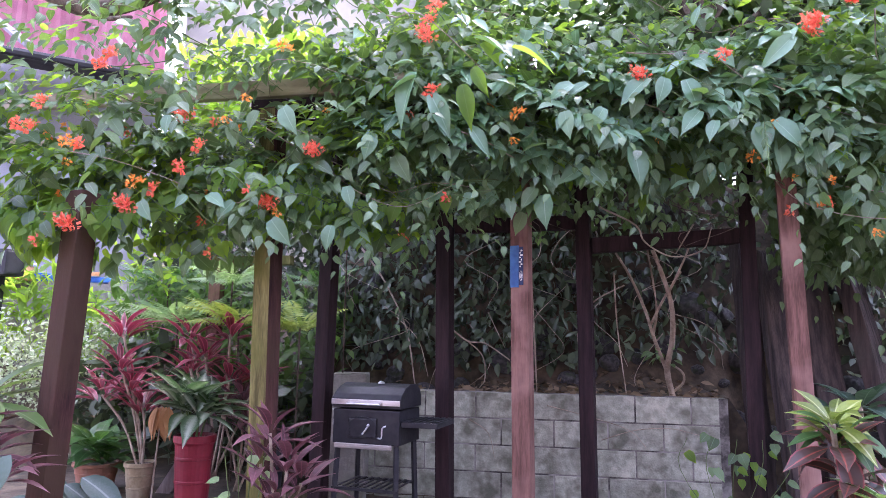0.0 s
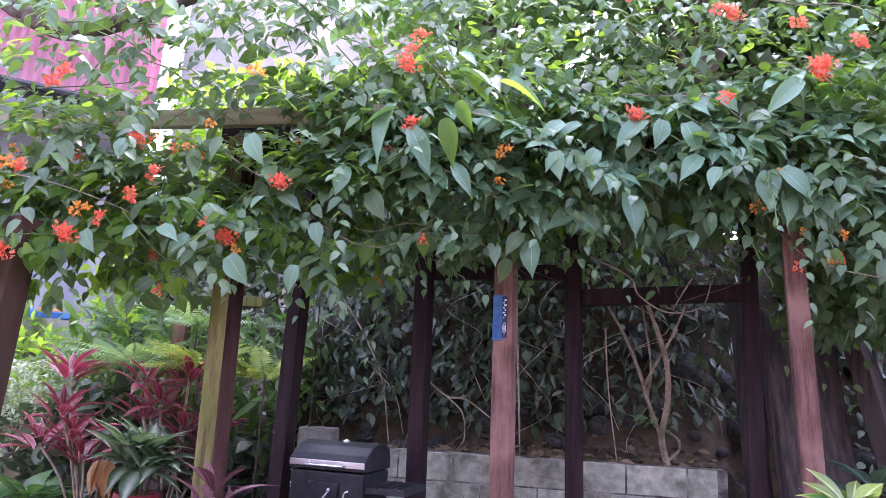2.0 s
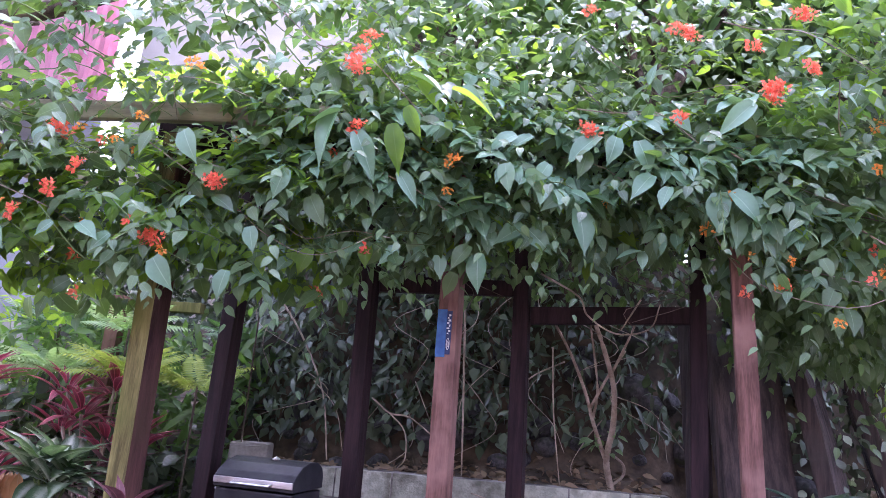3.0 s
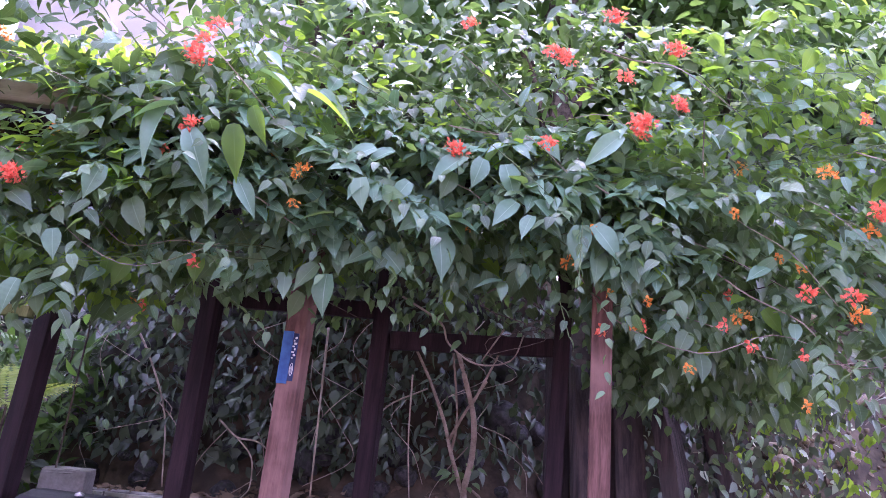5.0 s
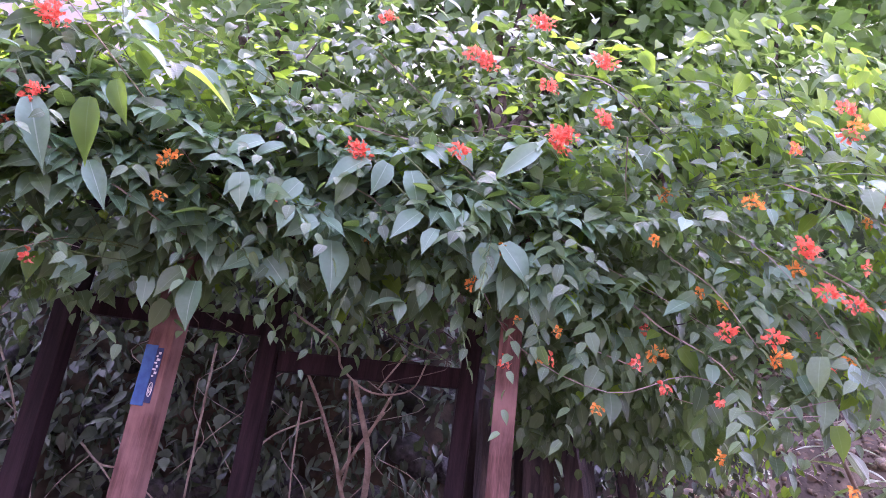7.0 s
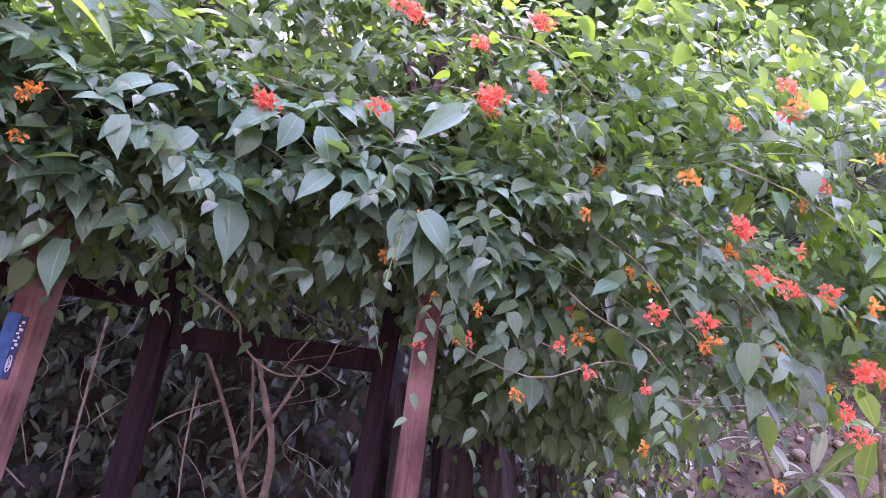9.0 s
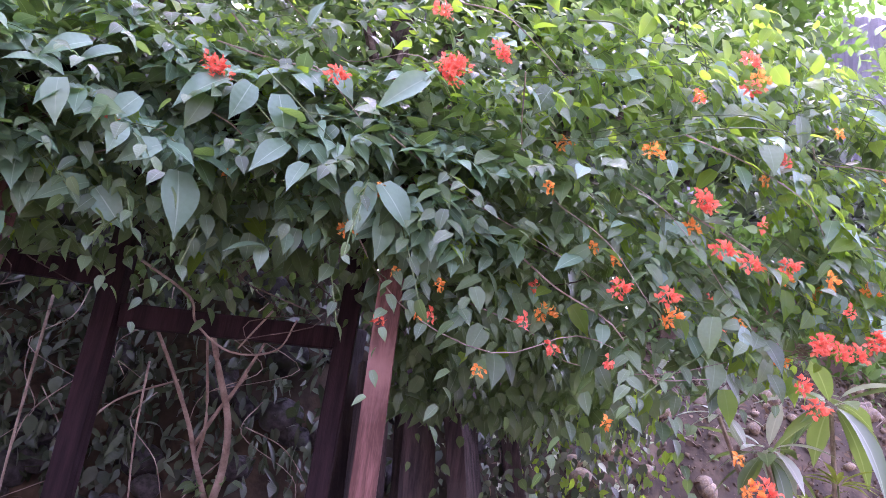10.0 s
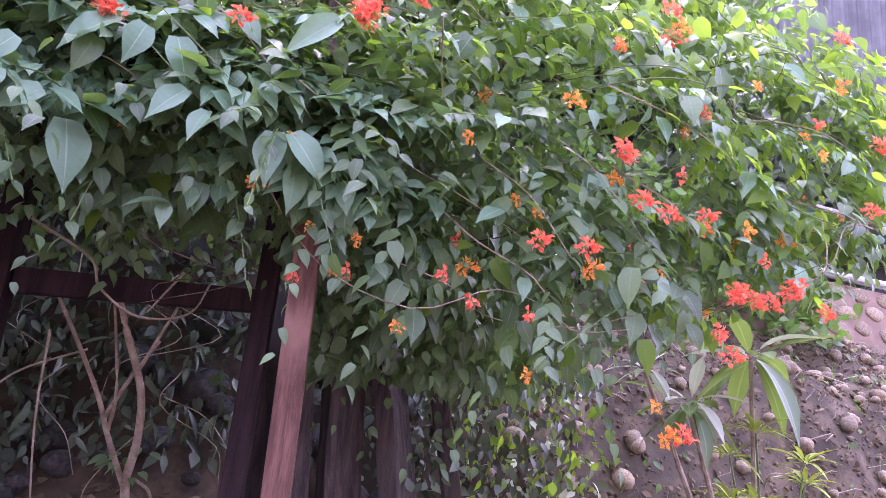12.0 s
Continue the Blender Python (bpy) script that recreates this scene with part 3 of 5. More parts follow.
def inner_leaves(n, x0, x1, y0, y1, z0, z1):
    pos = np.stack([rng.uniform(x0, x1, n), rng.uniform(y0, y1, n), z1 - (z1 - z0) * rng.uniform(0, 1, n) ** 1.6], 1)
    axis = np.array((0, -0.2, -0.9)) + 0.45 * rnd_vec(rng, n)
    normal = np.array((0, -0.9, 0.2)) + 0.5 * rnd_vec(rng, n)
    return pos, axis, normal


def add_foliage(data, lo, hi, material, label):
    pos, axis, normal = data
    size = lo + (hi - lo) * rng.uniform(0, 1, len(pos)) ** 1.5
    return scatter("foliage", VINE, pos - V0, axis, normal, size, material, vine, label)


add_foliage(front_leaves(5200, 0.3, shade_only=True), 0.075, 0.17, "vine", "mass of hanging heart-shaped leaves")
SHOOTS, shoot_lines = shoot_leaves(860)
scatter("foliage", VINE, SHOOTS[0] - V0, SHOOTS[1], SHOOTS[2], np.array(sizes), "vine", vine, "leaves in two rows along arching shoots")
for line in shoot_lines[::4]:
    part("shoot", tube([q - V0 for q in line[::2]], 0.0028, 4), "green_stem", vine)
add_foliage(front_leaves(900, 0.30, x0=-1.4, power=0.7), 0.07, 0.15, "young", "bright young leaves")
add_foliage(front_leaves(2400, 0.35, x0=-1.2, x1=2.6, top=4.0, low=3.12), 0.06, 0.13, "young", "yellow-green leaves along the top, backlight put into their colour")
add_foliage(front_leaves(5200, 0.12, x0=1.2, x1=5.2, sun_only=True), 0.06, 0.15, "young", "yellow-green leaves at the sunny end, backlight put into their colour")
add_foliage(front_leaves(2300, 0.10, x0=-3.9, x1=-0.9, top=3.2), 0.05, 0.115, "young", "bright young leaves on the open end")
add_foliage(front_leaves(900, 0.25, x0=-3.6, x1=-1.2, top=2.9), 0.08, 0.16, "vine", "mass of hanging heart-shaped leaves")
add_foliage(front_leaves(420, 0.04, x0=-3.1, x1=-2.1, top=2.5), 0.06, 0.13, "young", "bright young leaves over the end post")
add_foliage(roof_leaves(4200), 0.08, 0.15, "vine", "leaves over the top")
add_foliage(front_leaves(420, 0.03, x0=-1.3, x1=1.7, top=3.3, low=2.35), 0.09, 0.16, "sky_leaf", "paler leaves with sky sheen put into their colour")
add_foliage(front_leaves(460, 0.02, x0=-0.6, x1=1.7, top=3.5, low=2.5), 0.10, 0.17, "sky_leaf", "paler leaves with sky sheen put into their colour")
add_foliage(front_leaves(170, 0.01, x0=-0.7, x1=0.4, top=3.2, low=2.55), 0.09, 0.15, "sky_leaf", "paler leaves with sky sheen put into their colour")
add_foliage(front_leaves(420, 0.03, x0=1.5, x1=4.6, top=3.8, low=2.3), 0.08, 0.15, "sky_leaf", "paler leaves with sky sheen put into their colour")
add_foliage(front_leaves(1500, 0.12, x0=1.3, x1=3.6, top=3.3), 0.03, 0.075, "vine", "small leaves among the hanging shoots")
add_foliage(front_leaves(900, 0.1, x0=-3.4, x1=1.3, top=3.6), 0.035, 0.075, "vine", "small leaves among the hanging shoots")
add_foliage(inner_leaves(1500, -1.9, 1.5, 4.2, 5.3, 2.3, 3.0), 0.05, 0.10, "vine", "small leaves hanging under the roof")
add_foliage(inner_leaves(3700, 1.5, 2.75, 4.3, 5.1, 1.95, 3.1), 0.06, 0.13, "vine", "leaves hanging inside the sunny end")

# large leaves at the front, one by one
vine_leaf = leaf_mesh("leaf", VINE, "vine")
young_backlit_leaf = leaf_mesh("leaf", VINE, "young")
pos, axis, normal = front_leaves(420, 0.05, -2.6, 3.0, 3.4)
axis = axis + 0.35 * rnd_vec(rng, len(axis))
for k in range(min(230, len(pos))):
    me = young_backlit_leaf if k % 8 == 0 else vine_leaf
    leaf_object("leaf", me, Vector(pos[k] - V0 - (0, 0.03, 0)), axis[k], normal[k], rng.uniform(0.10, 0.18), vine)

# the broad leaves that stand out at the front: x and z of stalk and tip
SHADED = [
    (1.13, 2.72, 1.10, 2.51), (1.18, 2.72, 1.33, 2.56), (1.22, 2.62, 1.23, 2.44), (0.89, 2.75, 0.83, 2.63),
    (0.91, 2.74, 1.05, 2.66), (0.44, 2.66, 0.51, 2.41), (0.18, 2.53, 0.31, 2.40), (0.16, 2.54, -0.01, 2.45),
    (-0.07, 2.59, -0.26, 2.55), (-0.07, 2.64, -0.23, 2.61), (-0.06, 2.62, 0.10, 2.60), (0.37, 2.72, 0.24, 2.62),
    (0.39, 2.73, 0.51, 2.68), (0.48, 2.72, 0.65, 2.69), (0.50, 2.71, 0.59, 2.61), (0.81, 2.46, 0.65, 2.44),
    (0.80, 2.46, 0.80, 2.36), (0.88, 2.52, 0.89, 2.43), (-0.08, 2.37, -0.09, 2.16), (-0.13, 2.41, -0.23, 2.28),
    (0.63, 3.05, 0.59, 2.88), (0.54, 3.06, 0.35, 2.91), (0.09, 2.99, -0.06, 2.90), (0.27, 2.86, 0.20, 2.73),
]
RIM = [
    (1.07, 2.90, 1.24, 2.84), (0.81, 2.82, 0.69, 2.69), (0.90, 2.83, 1.03, 2.72), (0.18, 3.00, 0.04, 2.92),
    (0.74, 3.02, 0.81, 2.83), (0.48, 2.97, 0.44, 2.81),
]
SPRAYS = [
    (-0.78, 2.98, -0.91, 2.67), (-0.70, 2.85, -0.57, 2.60), (-0.79, 3.03, -0.92, 3.04), (-0.76, 2.95, -0.96, 2.89),
    (-0.49, 2.69, -0.37, 2.52), (-0.47, 3.21, -0.25, 3.13), (-0.20, 3.21, -0.10, 3.12), (-0.43, 3.18, -0.29, 3.03),
    (-0.26, 3.18, 0.02, 3.06), (-0.47, 3.03, -0.39, 2.85), (-0.53, 2.92, -0.47, 2.66), (1.29, 3.18, 1.10, 3.00),
    (0.80, 3.36, 0.82, 3.48), (-1.47, 2.38, -1.39, 2.45), (-1.35, 2.46, -1.20, 2.39), (-1.54, 2.12, -1.40, 1.95),
    (-1.18, 2.34, -1.13, 2.19), (-1.86, 2.24, -1.72, 2.17), (-1.51, 2.76, -1.41, 2.57), (-1.64, 2.73, -1.69, 2.59),
    (-1.96, 2.23, -2.02, 2.15), (-2.18, 2.19, -2.09, 2.06), (-2.08, 2.67, -2.08, 2.54), (-1.03, 2.64, -1.07, 2.45),
]
OPEN_END = [
    (-0.92, 2.53, -0.83, 2.37), (-1.25, 2.11, -1.28, 1.94), (-1.73, 2.21, -1.81, 2.11), (-1.08, 2.81, -1.20, 2.76),
]
BROAD_VINE = leaf_shape(0.56, 0.36, 0.04, 0.16, 0.26, 8)
# most broad leaves take the paler colour that stands for sky sheen
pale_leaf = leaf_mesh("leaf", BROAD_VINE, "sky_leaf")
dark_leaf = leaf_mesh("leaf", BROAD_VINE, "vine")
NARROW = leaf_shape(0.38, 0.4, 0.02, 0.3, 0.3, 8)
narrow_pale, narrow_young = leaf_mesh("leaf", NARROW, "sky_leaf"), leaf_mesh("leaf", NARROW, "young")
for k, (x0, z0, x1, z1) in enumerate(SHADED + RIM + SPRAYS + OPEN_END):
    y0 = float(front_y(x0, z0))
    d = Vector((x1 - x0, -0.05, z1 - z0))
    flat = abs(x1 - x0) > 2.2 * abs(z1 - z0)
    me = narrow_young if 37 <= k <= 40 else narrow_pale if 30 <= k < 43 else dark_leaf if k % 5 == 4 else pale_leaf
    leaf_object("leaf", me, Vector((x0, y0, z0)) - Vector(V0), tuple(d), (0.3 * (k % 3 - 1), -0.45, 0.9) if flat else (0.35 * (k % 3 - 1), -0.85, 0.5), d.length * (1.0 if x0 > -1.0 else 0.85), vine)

# stems and long shoots
srng = random.Random(11)
for k in range(84):
    sx = srng.uniform(-3.2, 3.8)
    sz = srng.uniform(2.3, 3.9)
    run = srng.uniform(0.5, 1.3)
    tilt = srng.uniform(-1.0, 0.35)
    pts = []
    for j in range(5):
        qx, qz = sx + run * j / 4, sz + tilt * run * j / 4 - 0.25 * (j / 4) ** 2
        qz = max(qz, float(hem_z(qx)) + 0.04 * j)
        pts.append((qx, float(surface_y(qx, qz)) - 0.03 + srng.uniform(-0.05, 0.05) - 3.8, qz - 3.0))
    r = srng.uniform(0.002, 0.005)
    part("stem", tube(spline(pts, 4), [r * (1 - 0.6 * i / 16) for i in range(17)], 5), "bark" if k % 3 == 0 else "green_stem", vine)
for k in range(26):
    sx = srng.uniform(-1.7, 3.0)
    sy = srng.uniform(4.1, 5.0)
    top = srng.uniform(2.5, 3.0)
    pts = [(sx, sy - 3.8, top - 3)] + [(sx + srng.uniform(-0.25, 0.25), sy - 3.8 + srng.uniform(-0.15, 0.15), top - 3 - 0.14 * j) for j in (1, 2, 3)]
    part("twig", tube(spline(pts, 4), [0.004 * (1 - 0.05 * i) for i in range(13)], 5), "vine_bark", vine)

# flower clusters
petal = leaf_shape(0.7, 0.6, 0.0, 0.2, 0.4, 3)


def flower_mesh(n, radius, material, seed):
    r = np.random.default_rng(seed)
    d = rnd_vec(r, n)
    d /= np.linalg.norm(d, axis=1, keepdims=True)
    d[:, 1] = -np.abs(d[:, 1])
    c = d * radius * r.uniform(0.2, 1.0, (n, 1)) * np.array((1.35, 0.6, 0.8))
    v, f, uv = petal
    x, y, z = frames(d + 0.5 * rnd_vec(r, n), rnd_vec(r, n))
    s = r.uniform(0.013, 0.027, n)[:, None, None]
    V = c[:, None] + s * (v[None, :, :1] * x[:, None] + v[None, :, 1:2] * y[:, None] + v[None, :, 2:] * z[:, None])
    F = f[None] + (np.arange(n) * len(v))[:, None, None]
    me = bpy.data.meshes.new("flower")
    me.from_pydata(V.reshape(-1, 3).tolist(), [], F.reshape(-1, 3).tolist())
    me.uv_layers.new().data.foreach_set("uv", np.tile(uv[f.ravel()], (n, 1)).ravel())
    me.materials.append(M[material])
    return me


bloom_big = [flower_mesh(120, 0.05, "flower", 1), flower_mesh(160, 0.065, "flower_old", 2)]
bloom_mid = [flower_mesh(52, 0.042, "flower", 3), flower_mesh(46, 0.04, "flower_old", 4)]
bloom_small = [flower_mesh(20, 0.022, "flower", 5), flower_mesh(18, 0.02, "flower_old", 6)]


def flower(me, p):
    ob = new("flower", me)
    ob.parent = vine
    ob.matrix_basis = Matrix.Translation(Vector(p) - Vector(V0)) @ pose(0, 0, 0, 0, random.uniform(-40, 40), random.uniform(-25, 25))
    return ob


BIG_BLOOMS = [
    (-2.51, 2.96, 2.06), (-2.25, 3.05, 2.17), (-2.01, 3.13, 2.70), (-1.56, 3.29, 2.22), (-1.35, 3.39, 2.54), (-0.73, 3.43, 3.20),
    (0.49, 3.90, 3.10), (1.02, 3.87, 3.69), (1.27, 3.84, 3.96), (1.36, 3.66, 3.21), (1.39, 3.67, 3.26), (1.58, 3.75, 3.74),
    (2.37, 3.42, 2.82), (2.98, 3.50, 2.38), (3.32, 3.53, 2.45), (4.02, 3.57, 3.30),
]
BLOOMS_SHADE = [
    (-2.82, 2.90, 2.58), (-2.75, 2.91, 2.57), (-2.70, 2.92, 2.71), (-2.55, 2.95, 2.49), (-2.49, 2.97, 2.48), (-2.42, 2.99, 2.93),
    (-2.38, 3.01, 3.00), (-2.22, 3.06, 2.29), (-2.12, 3.10, 2.26), (-2.00, 3.13, 2.38), (-1.91, 3.16, 2.51), (-1.52, 3.30, 3.12),
    (-0.72, 3.45, 3.29), (-0.69, 3.44, 2.87), (-0.68, 3.47, 3.39), (-0.23, 3.63, 2.78), (0.50, 4.05, 3.95), (0.94, 3.79, 3.14),
    (0.96, 3.90, 3.74), (1.10, 3.91, 2.56), (1.32, 3.74, 3.53),
]
BLOOMS_SUN = [
    (1.57, 3.68, 3.38), (2.11, 3.56, 2.45), (2.18, 3.49, 3.01), (2.28, 3.50, 2.44), (2.48, 3.44, 2.65), (2.61, 3.45, 2.62),
    (2.63, 3.48, 1.79), (2.65, 3.48, 3.42), (2.67, 3.51, 3.58), (2.70, 3.48, 1.80), (2.70, 3.50, 3.50), (2.80, 3.46, 2.65),
    (2.88, 3.49, 2.20), (2.96, 3.50, 2.12), (3.01, 3.47, 2.64), (3.09, 3.51, 2.36), (3.19, 3.52, 2.37), (3.54, 3.55, 2.38),
    (3.79, 3.60, 3.58), (3.87, 3.54, 2.92), (3.96, 3.70, 3.96),
]
SMALL_BLOOMS = [
    (-2.65, 2.92, 1.96), (-1.70, 3.24, 2.80), (-1.66, 3.25, 2.27), (-1.51, 3.30, 2.16), (-0.64, 3.68, 2.31), (-0.25, 3.70, 2.64),
    (0.21, 3.79, 2.75), (1.18, 3.77, 2.70), (1.29, 3.92, 2.24), (1.32, 3.90, 2.42), (1.41, 3.67, 3.26), (1.42, 3.86, 2.27),
    (1.47, 3.84, 2.27), (1.48, 3.83, 2.39), (1.59, 3.68, 3.37), (1.66, 3.76, 2.08), (1.80, 3.70, 2.29), (1.81, 3.62, 2.81),
    (1.90, 3.65, 2.20), (2.09, 3.57, 1.95), (2.09, 3.57, 2.17), (2.35, 3.44, 3.28), (2.36, 3.44, 3.28), (2.58, 3.48, 1.89),
    (2.66, 3.44, 2.79), (3.12, 3.49, 3.34), (3.15, 3.50, 2.54), (3.51, 3.50, 3.10), (3.53, 3.52, 3.28),
]
for p in BIG_BLOOMS:
    flower(bloom_big[0], p)
for k, p in enumerate(BLOOMS_SHADE + BLOOMS_SUN):
    flower(bloom_mid[k % 4 == 3], p)
for k, p in enumerate(SMALL_BLOOMS):
    flower(bloom_small[k % 2], p)
for k in range(60):
    fx = srng.choice((srng.uniform(-3, 3.6), srng.uniform(1.8, 4.2), srng.uniform(-3.2, -1.2)))
    hem = float(hem_z(np.array([fx]))[0])
    fz = hem + srng.random() * ((3.3 if fx > 1.5 else 2.9) - hem)
    p = (fx, float(surface_y(np.array([fx]), np.array([fz]))[0]) + srng.choice((0, 0.1)), fz)
    flower(srng.choice(bloom_small + [bloom_mid[1]] if fx > 1.9 else bloom_small), p)


# ---- stones ----
stone_mesh, DARK_STONES = [], []
for k in range(5):
    bm = bmesh.new()
    bmesh.ops.create_icosphere(bm, subdivisions=2, radius=1)
    for v in bm.verts:
        v.co *= 1 + 0.22 * noise.noise(v.co * 1.3 + Vector((k * 7, 0, 0)))
        v.co.z *= 0.72
        v.co.y *= 0.8
    me = bpy.data.meshes.new("stone")
    bm.to_mesh(me)
    bm.free()
    me.polygons.foreach_set("use_smooth", [True] * len(me.polygons))
    me.materials.append(M["stone"])
    stone_mesh.append(me)
# darker grey copies of the stones for the steep bank
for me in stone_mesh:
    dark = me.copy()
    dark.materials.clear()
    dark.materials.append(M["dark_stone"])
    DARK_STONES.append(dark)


# ---- bank behind: ivy, litter and bare stems ----
def bank_leaves(n, x0, x1, y0, y1, lift=0.05):
    x, y = rng.uniform(x0, x1, n), rng.uniform(y0, y1, n)
    z = np.array([ground_z(a, b) for a, b in zip(x, y)]) + np.abs(rng.normal(0, lift, n))
    return np.stack([x, y, z], 1), np.array((0, -0.5, -0.6)) + 0.6 * rnd_vec(rng, n), np.array((0, -0.7, 0.6)) + 0.5 * rnd_vec(rng, n)


def stuff(name, data, lo, hi, material, label, category, shape=SMALL):
    p, a, nn = data
    return tagged(scatter(name, shape, p, a, nn, rng.uniform(lo, hi, len(p)), material), label, category)


def bank_face(n, x0, x1, z0, z1, out=0.1):
    """Leaves spread evenly over the height of the steep bank."""
    x, z = rng.uniform(x0, x1, n), rng.uniform(z0, z1, n)
    ys = np.linspace(5.6, 7.2, 60)
    y = np.array([ys[int(np.argmin([abs(ground_z(a, q) - b) for q in ys]))] for a, b in zip(x, z)]) - np.abs(rng.normal(0, out, n)) - 0.03
    return np.stack([x, y, z], 1), np.array((0, -0.45, -0.7)) + 0.55 * rnd_vec(rng, n), np.array((0, -0.7, 0.6)) + 0.5 * rnd_vec(rng, n)


stuff("ivy", bank_face(2300, -2.3, 0.3, 1.3, 3.6, 0.16), 0.05, 0.14, "ivy", "dark green ivy covering the steep bank", "ivy")
stuff("ivy", bank_face(1150, 0.2, 2.6, 1.4, 3.6, 0.12), 0.05, 0.13, "ivy", "dark green ivy covering the steep bank", "ivy")
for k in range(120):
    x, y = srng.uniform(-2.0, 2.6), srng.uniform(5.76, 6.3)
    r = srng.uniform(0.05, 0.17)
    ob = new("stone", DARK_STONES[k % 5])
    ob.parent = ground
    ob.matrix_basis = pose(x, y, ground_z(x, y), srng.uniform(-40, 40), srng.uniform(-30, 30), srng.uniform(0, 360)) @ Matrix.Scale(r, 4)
stuff("fern_growth", bank_face(800, -2.4, 1.6, 1.5, 3.0, 0.22), 0.09, 0.18, "ivy", "narrow-leaved dark ferns hanging from the bank", "fern", LONG)
stuff("fern_growth", bank_face(300, -2.4, 0.2, 1.5, 2.7, 0.2), 0.07, 0.14, "ivy", "narrow-leaved ferns hanging from the bank", "fern", LONG)
lp, la, ln_ = bank_leaves(420, -1.6, 1.2, 5.3, 5.8, 0.02)
stuff("leaf_litter", (lp, la * np.array((1, 1, 0.2)), np.array((0, 0, 1)) + 0.4 * rnd_vec(rng, len(lp))), 0.05, 0.11, "litter", "dry brown fallen leaves on top of the wall", "leaf litter")

sapling = thing("bare_sapling", 0.84, 5.42, 1.12, 0, "pale forked bare sapling growing above the block wall", "sapling")


def limb(points, r0, r1, material="bark", parent=sapling, origin=(0.84, 5.42, 1.12), name="branch"):
    pts = spline([Vector(p) - Vector(origin) for p in points], 5)
    n = len(pts)
    return part(name, tube(pts, [r0 + (r1 - r0) * i / (n - 1) for i in range(n)], 7), material, parent, smooth=True)


limb(((0.86, 5.42, 1.08), (0.804, 5.296, 1.303), (0.825, 5.141, 1.546), (0.8, 4.986, 1.779), (0.701, 4.812, 2.031), (0.642, 4.8, 2.185)), 0.025, 0.013, name="trunk")
limb(((0.806, 5.308, 1.283), (0.691, 5.141, 1.546), (0.622, 5.017, 1.733), (0.509, 4.862, 1.959), (0.388, 4.8, 2.161)), 0.015, 0.008)
limb(((0.688, 5.122, 1.574), (0.696, 4.986, 1.779), (0.609, 4.8, 2.235)), 0.01, 0.006)
limb(((0.666, 5.079, 1.64), (0.748, 4.955, 1.824), (0.847, 4.831, 2.002)), 0.012, 0.007)
limb(((0.78, 4.924, 1.868), (0.869, 4.8, 2.09), (0.923, 4.8, 2.235)), 0.009, 0.006)
limb(((0.838, 5.408, 1.121), (0.923, 5.358, 1.202), (0.918, 5.308, 1.282), (0.839, 5.271, 1.343)), 0.011, 0.008)
for k in range(14):
    a, u = srng.uniform(0, 6.28), srng.uniform(1.35, 1.5)
    leaf_object("leaf", vine_leaf, Vector((0.10 * math.cos(a) - 0.05, 0.1 * math.sin(a) - 0.08, u - 1.12)), (math.cos(a), math.sin(a) - 0.5, -0.3), (0, -0.5, 1), srng.uniform(0.07, 0.11), sapling)

dry = thing("dry_creepers", 0, 5.2, 1.1, 0, "thin pale dry creeper stems hanging on the bank", "creeper")
creepers = [
    (((0.28, 4.55, 2.42), (0.52, 4.6, 2.3), (0.58, 4.6, 2.18), (0.75, 4.6, 2.08), (0.95, 4.6, 2.12), (1.02, 4.62, 2.28)), 0.007),
    (((0.9, 4.6, 2.3), (0.78, 4.6, 2.1)), 0.006),
    (((0.39, 4.86, 2.0), (0.41, 4.9, 1.6), (0.47, 5.0, 1.14)), 0.006),
    (((0.5, 5.3, 1.95), (0.25, 5.1, 1.8), (0.14, 5.0, 1.6), (0.15, 5.0, 1.4), (0.22, 5.1, 1.12)), 0.006),
]
bank_creepers = [
    (((-1.72, 5.55, 2.3), (-1.5, 5.55, 2.0), (-1.3, 5.55, 1.6), (-1.2, 5.5, 1.13)), 0.009),
    (((-0.9, 5.5, 1.6), (-0.75, 5.45, 1.5), (-0.6, 5.45, 1.48), (-0.4, 5.45, 1.35)), 0.008),
    (((-0.75, 5.45, 1.5), (-0.62, 5.4, 1.38), (-0.6, 5.4, 1.2), (-0.65, 5.4, 1.12)), 0.006),
    (((-0.6, 5.6, 1.75), (-0.45, 5.55, 1.45)), 0.005),
    (((-0.25, 5.5, 1.5), (-0.2, 5.5, 1.7), (0.05, 5.4, 1.95)), 0.004),
    (((0.9, 5.6, 1.75), (1.15, 5.5, 1.65), (1.35, 5.4, 1.4)), 0.004),
    (((-0.24, 5.4, 2.3), (-0.2, 5.3, 1.6), (-0.18, 5.3, 1.12)), 0.009),
    (((-1.4, 5.6, 1.7), (-1.2, 5.6, 1.5), (-1.1, 5.55, 1.2)), 0.005),
]
for pts, r in creepers + bank_creepers:
    limb(pts, r, r * 0.6, "bark", dry, (0, 5.2, 1.1), "stem")
for pts in (((-0.1, 5.198, 1.02), (0.2, 5.198, 0.95), (0.5, 5.198, 0.86), (0.62, 5.198, 0.74)), ((0.3, 5.198, 0.78), (0.55, 5.198, 0.86), (0.8, 5.198, 0.88), (1.0, 5.198, 0.84)), ((-0.7, 5.198, 0.9), (-0.55, 5.198, 0.8), (-0.5, 5.198, 0.62))):
    limb(pts, 0.0035, 0.002, "bark", dry, (0, 5.2, 1.1), "root")
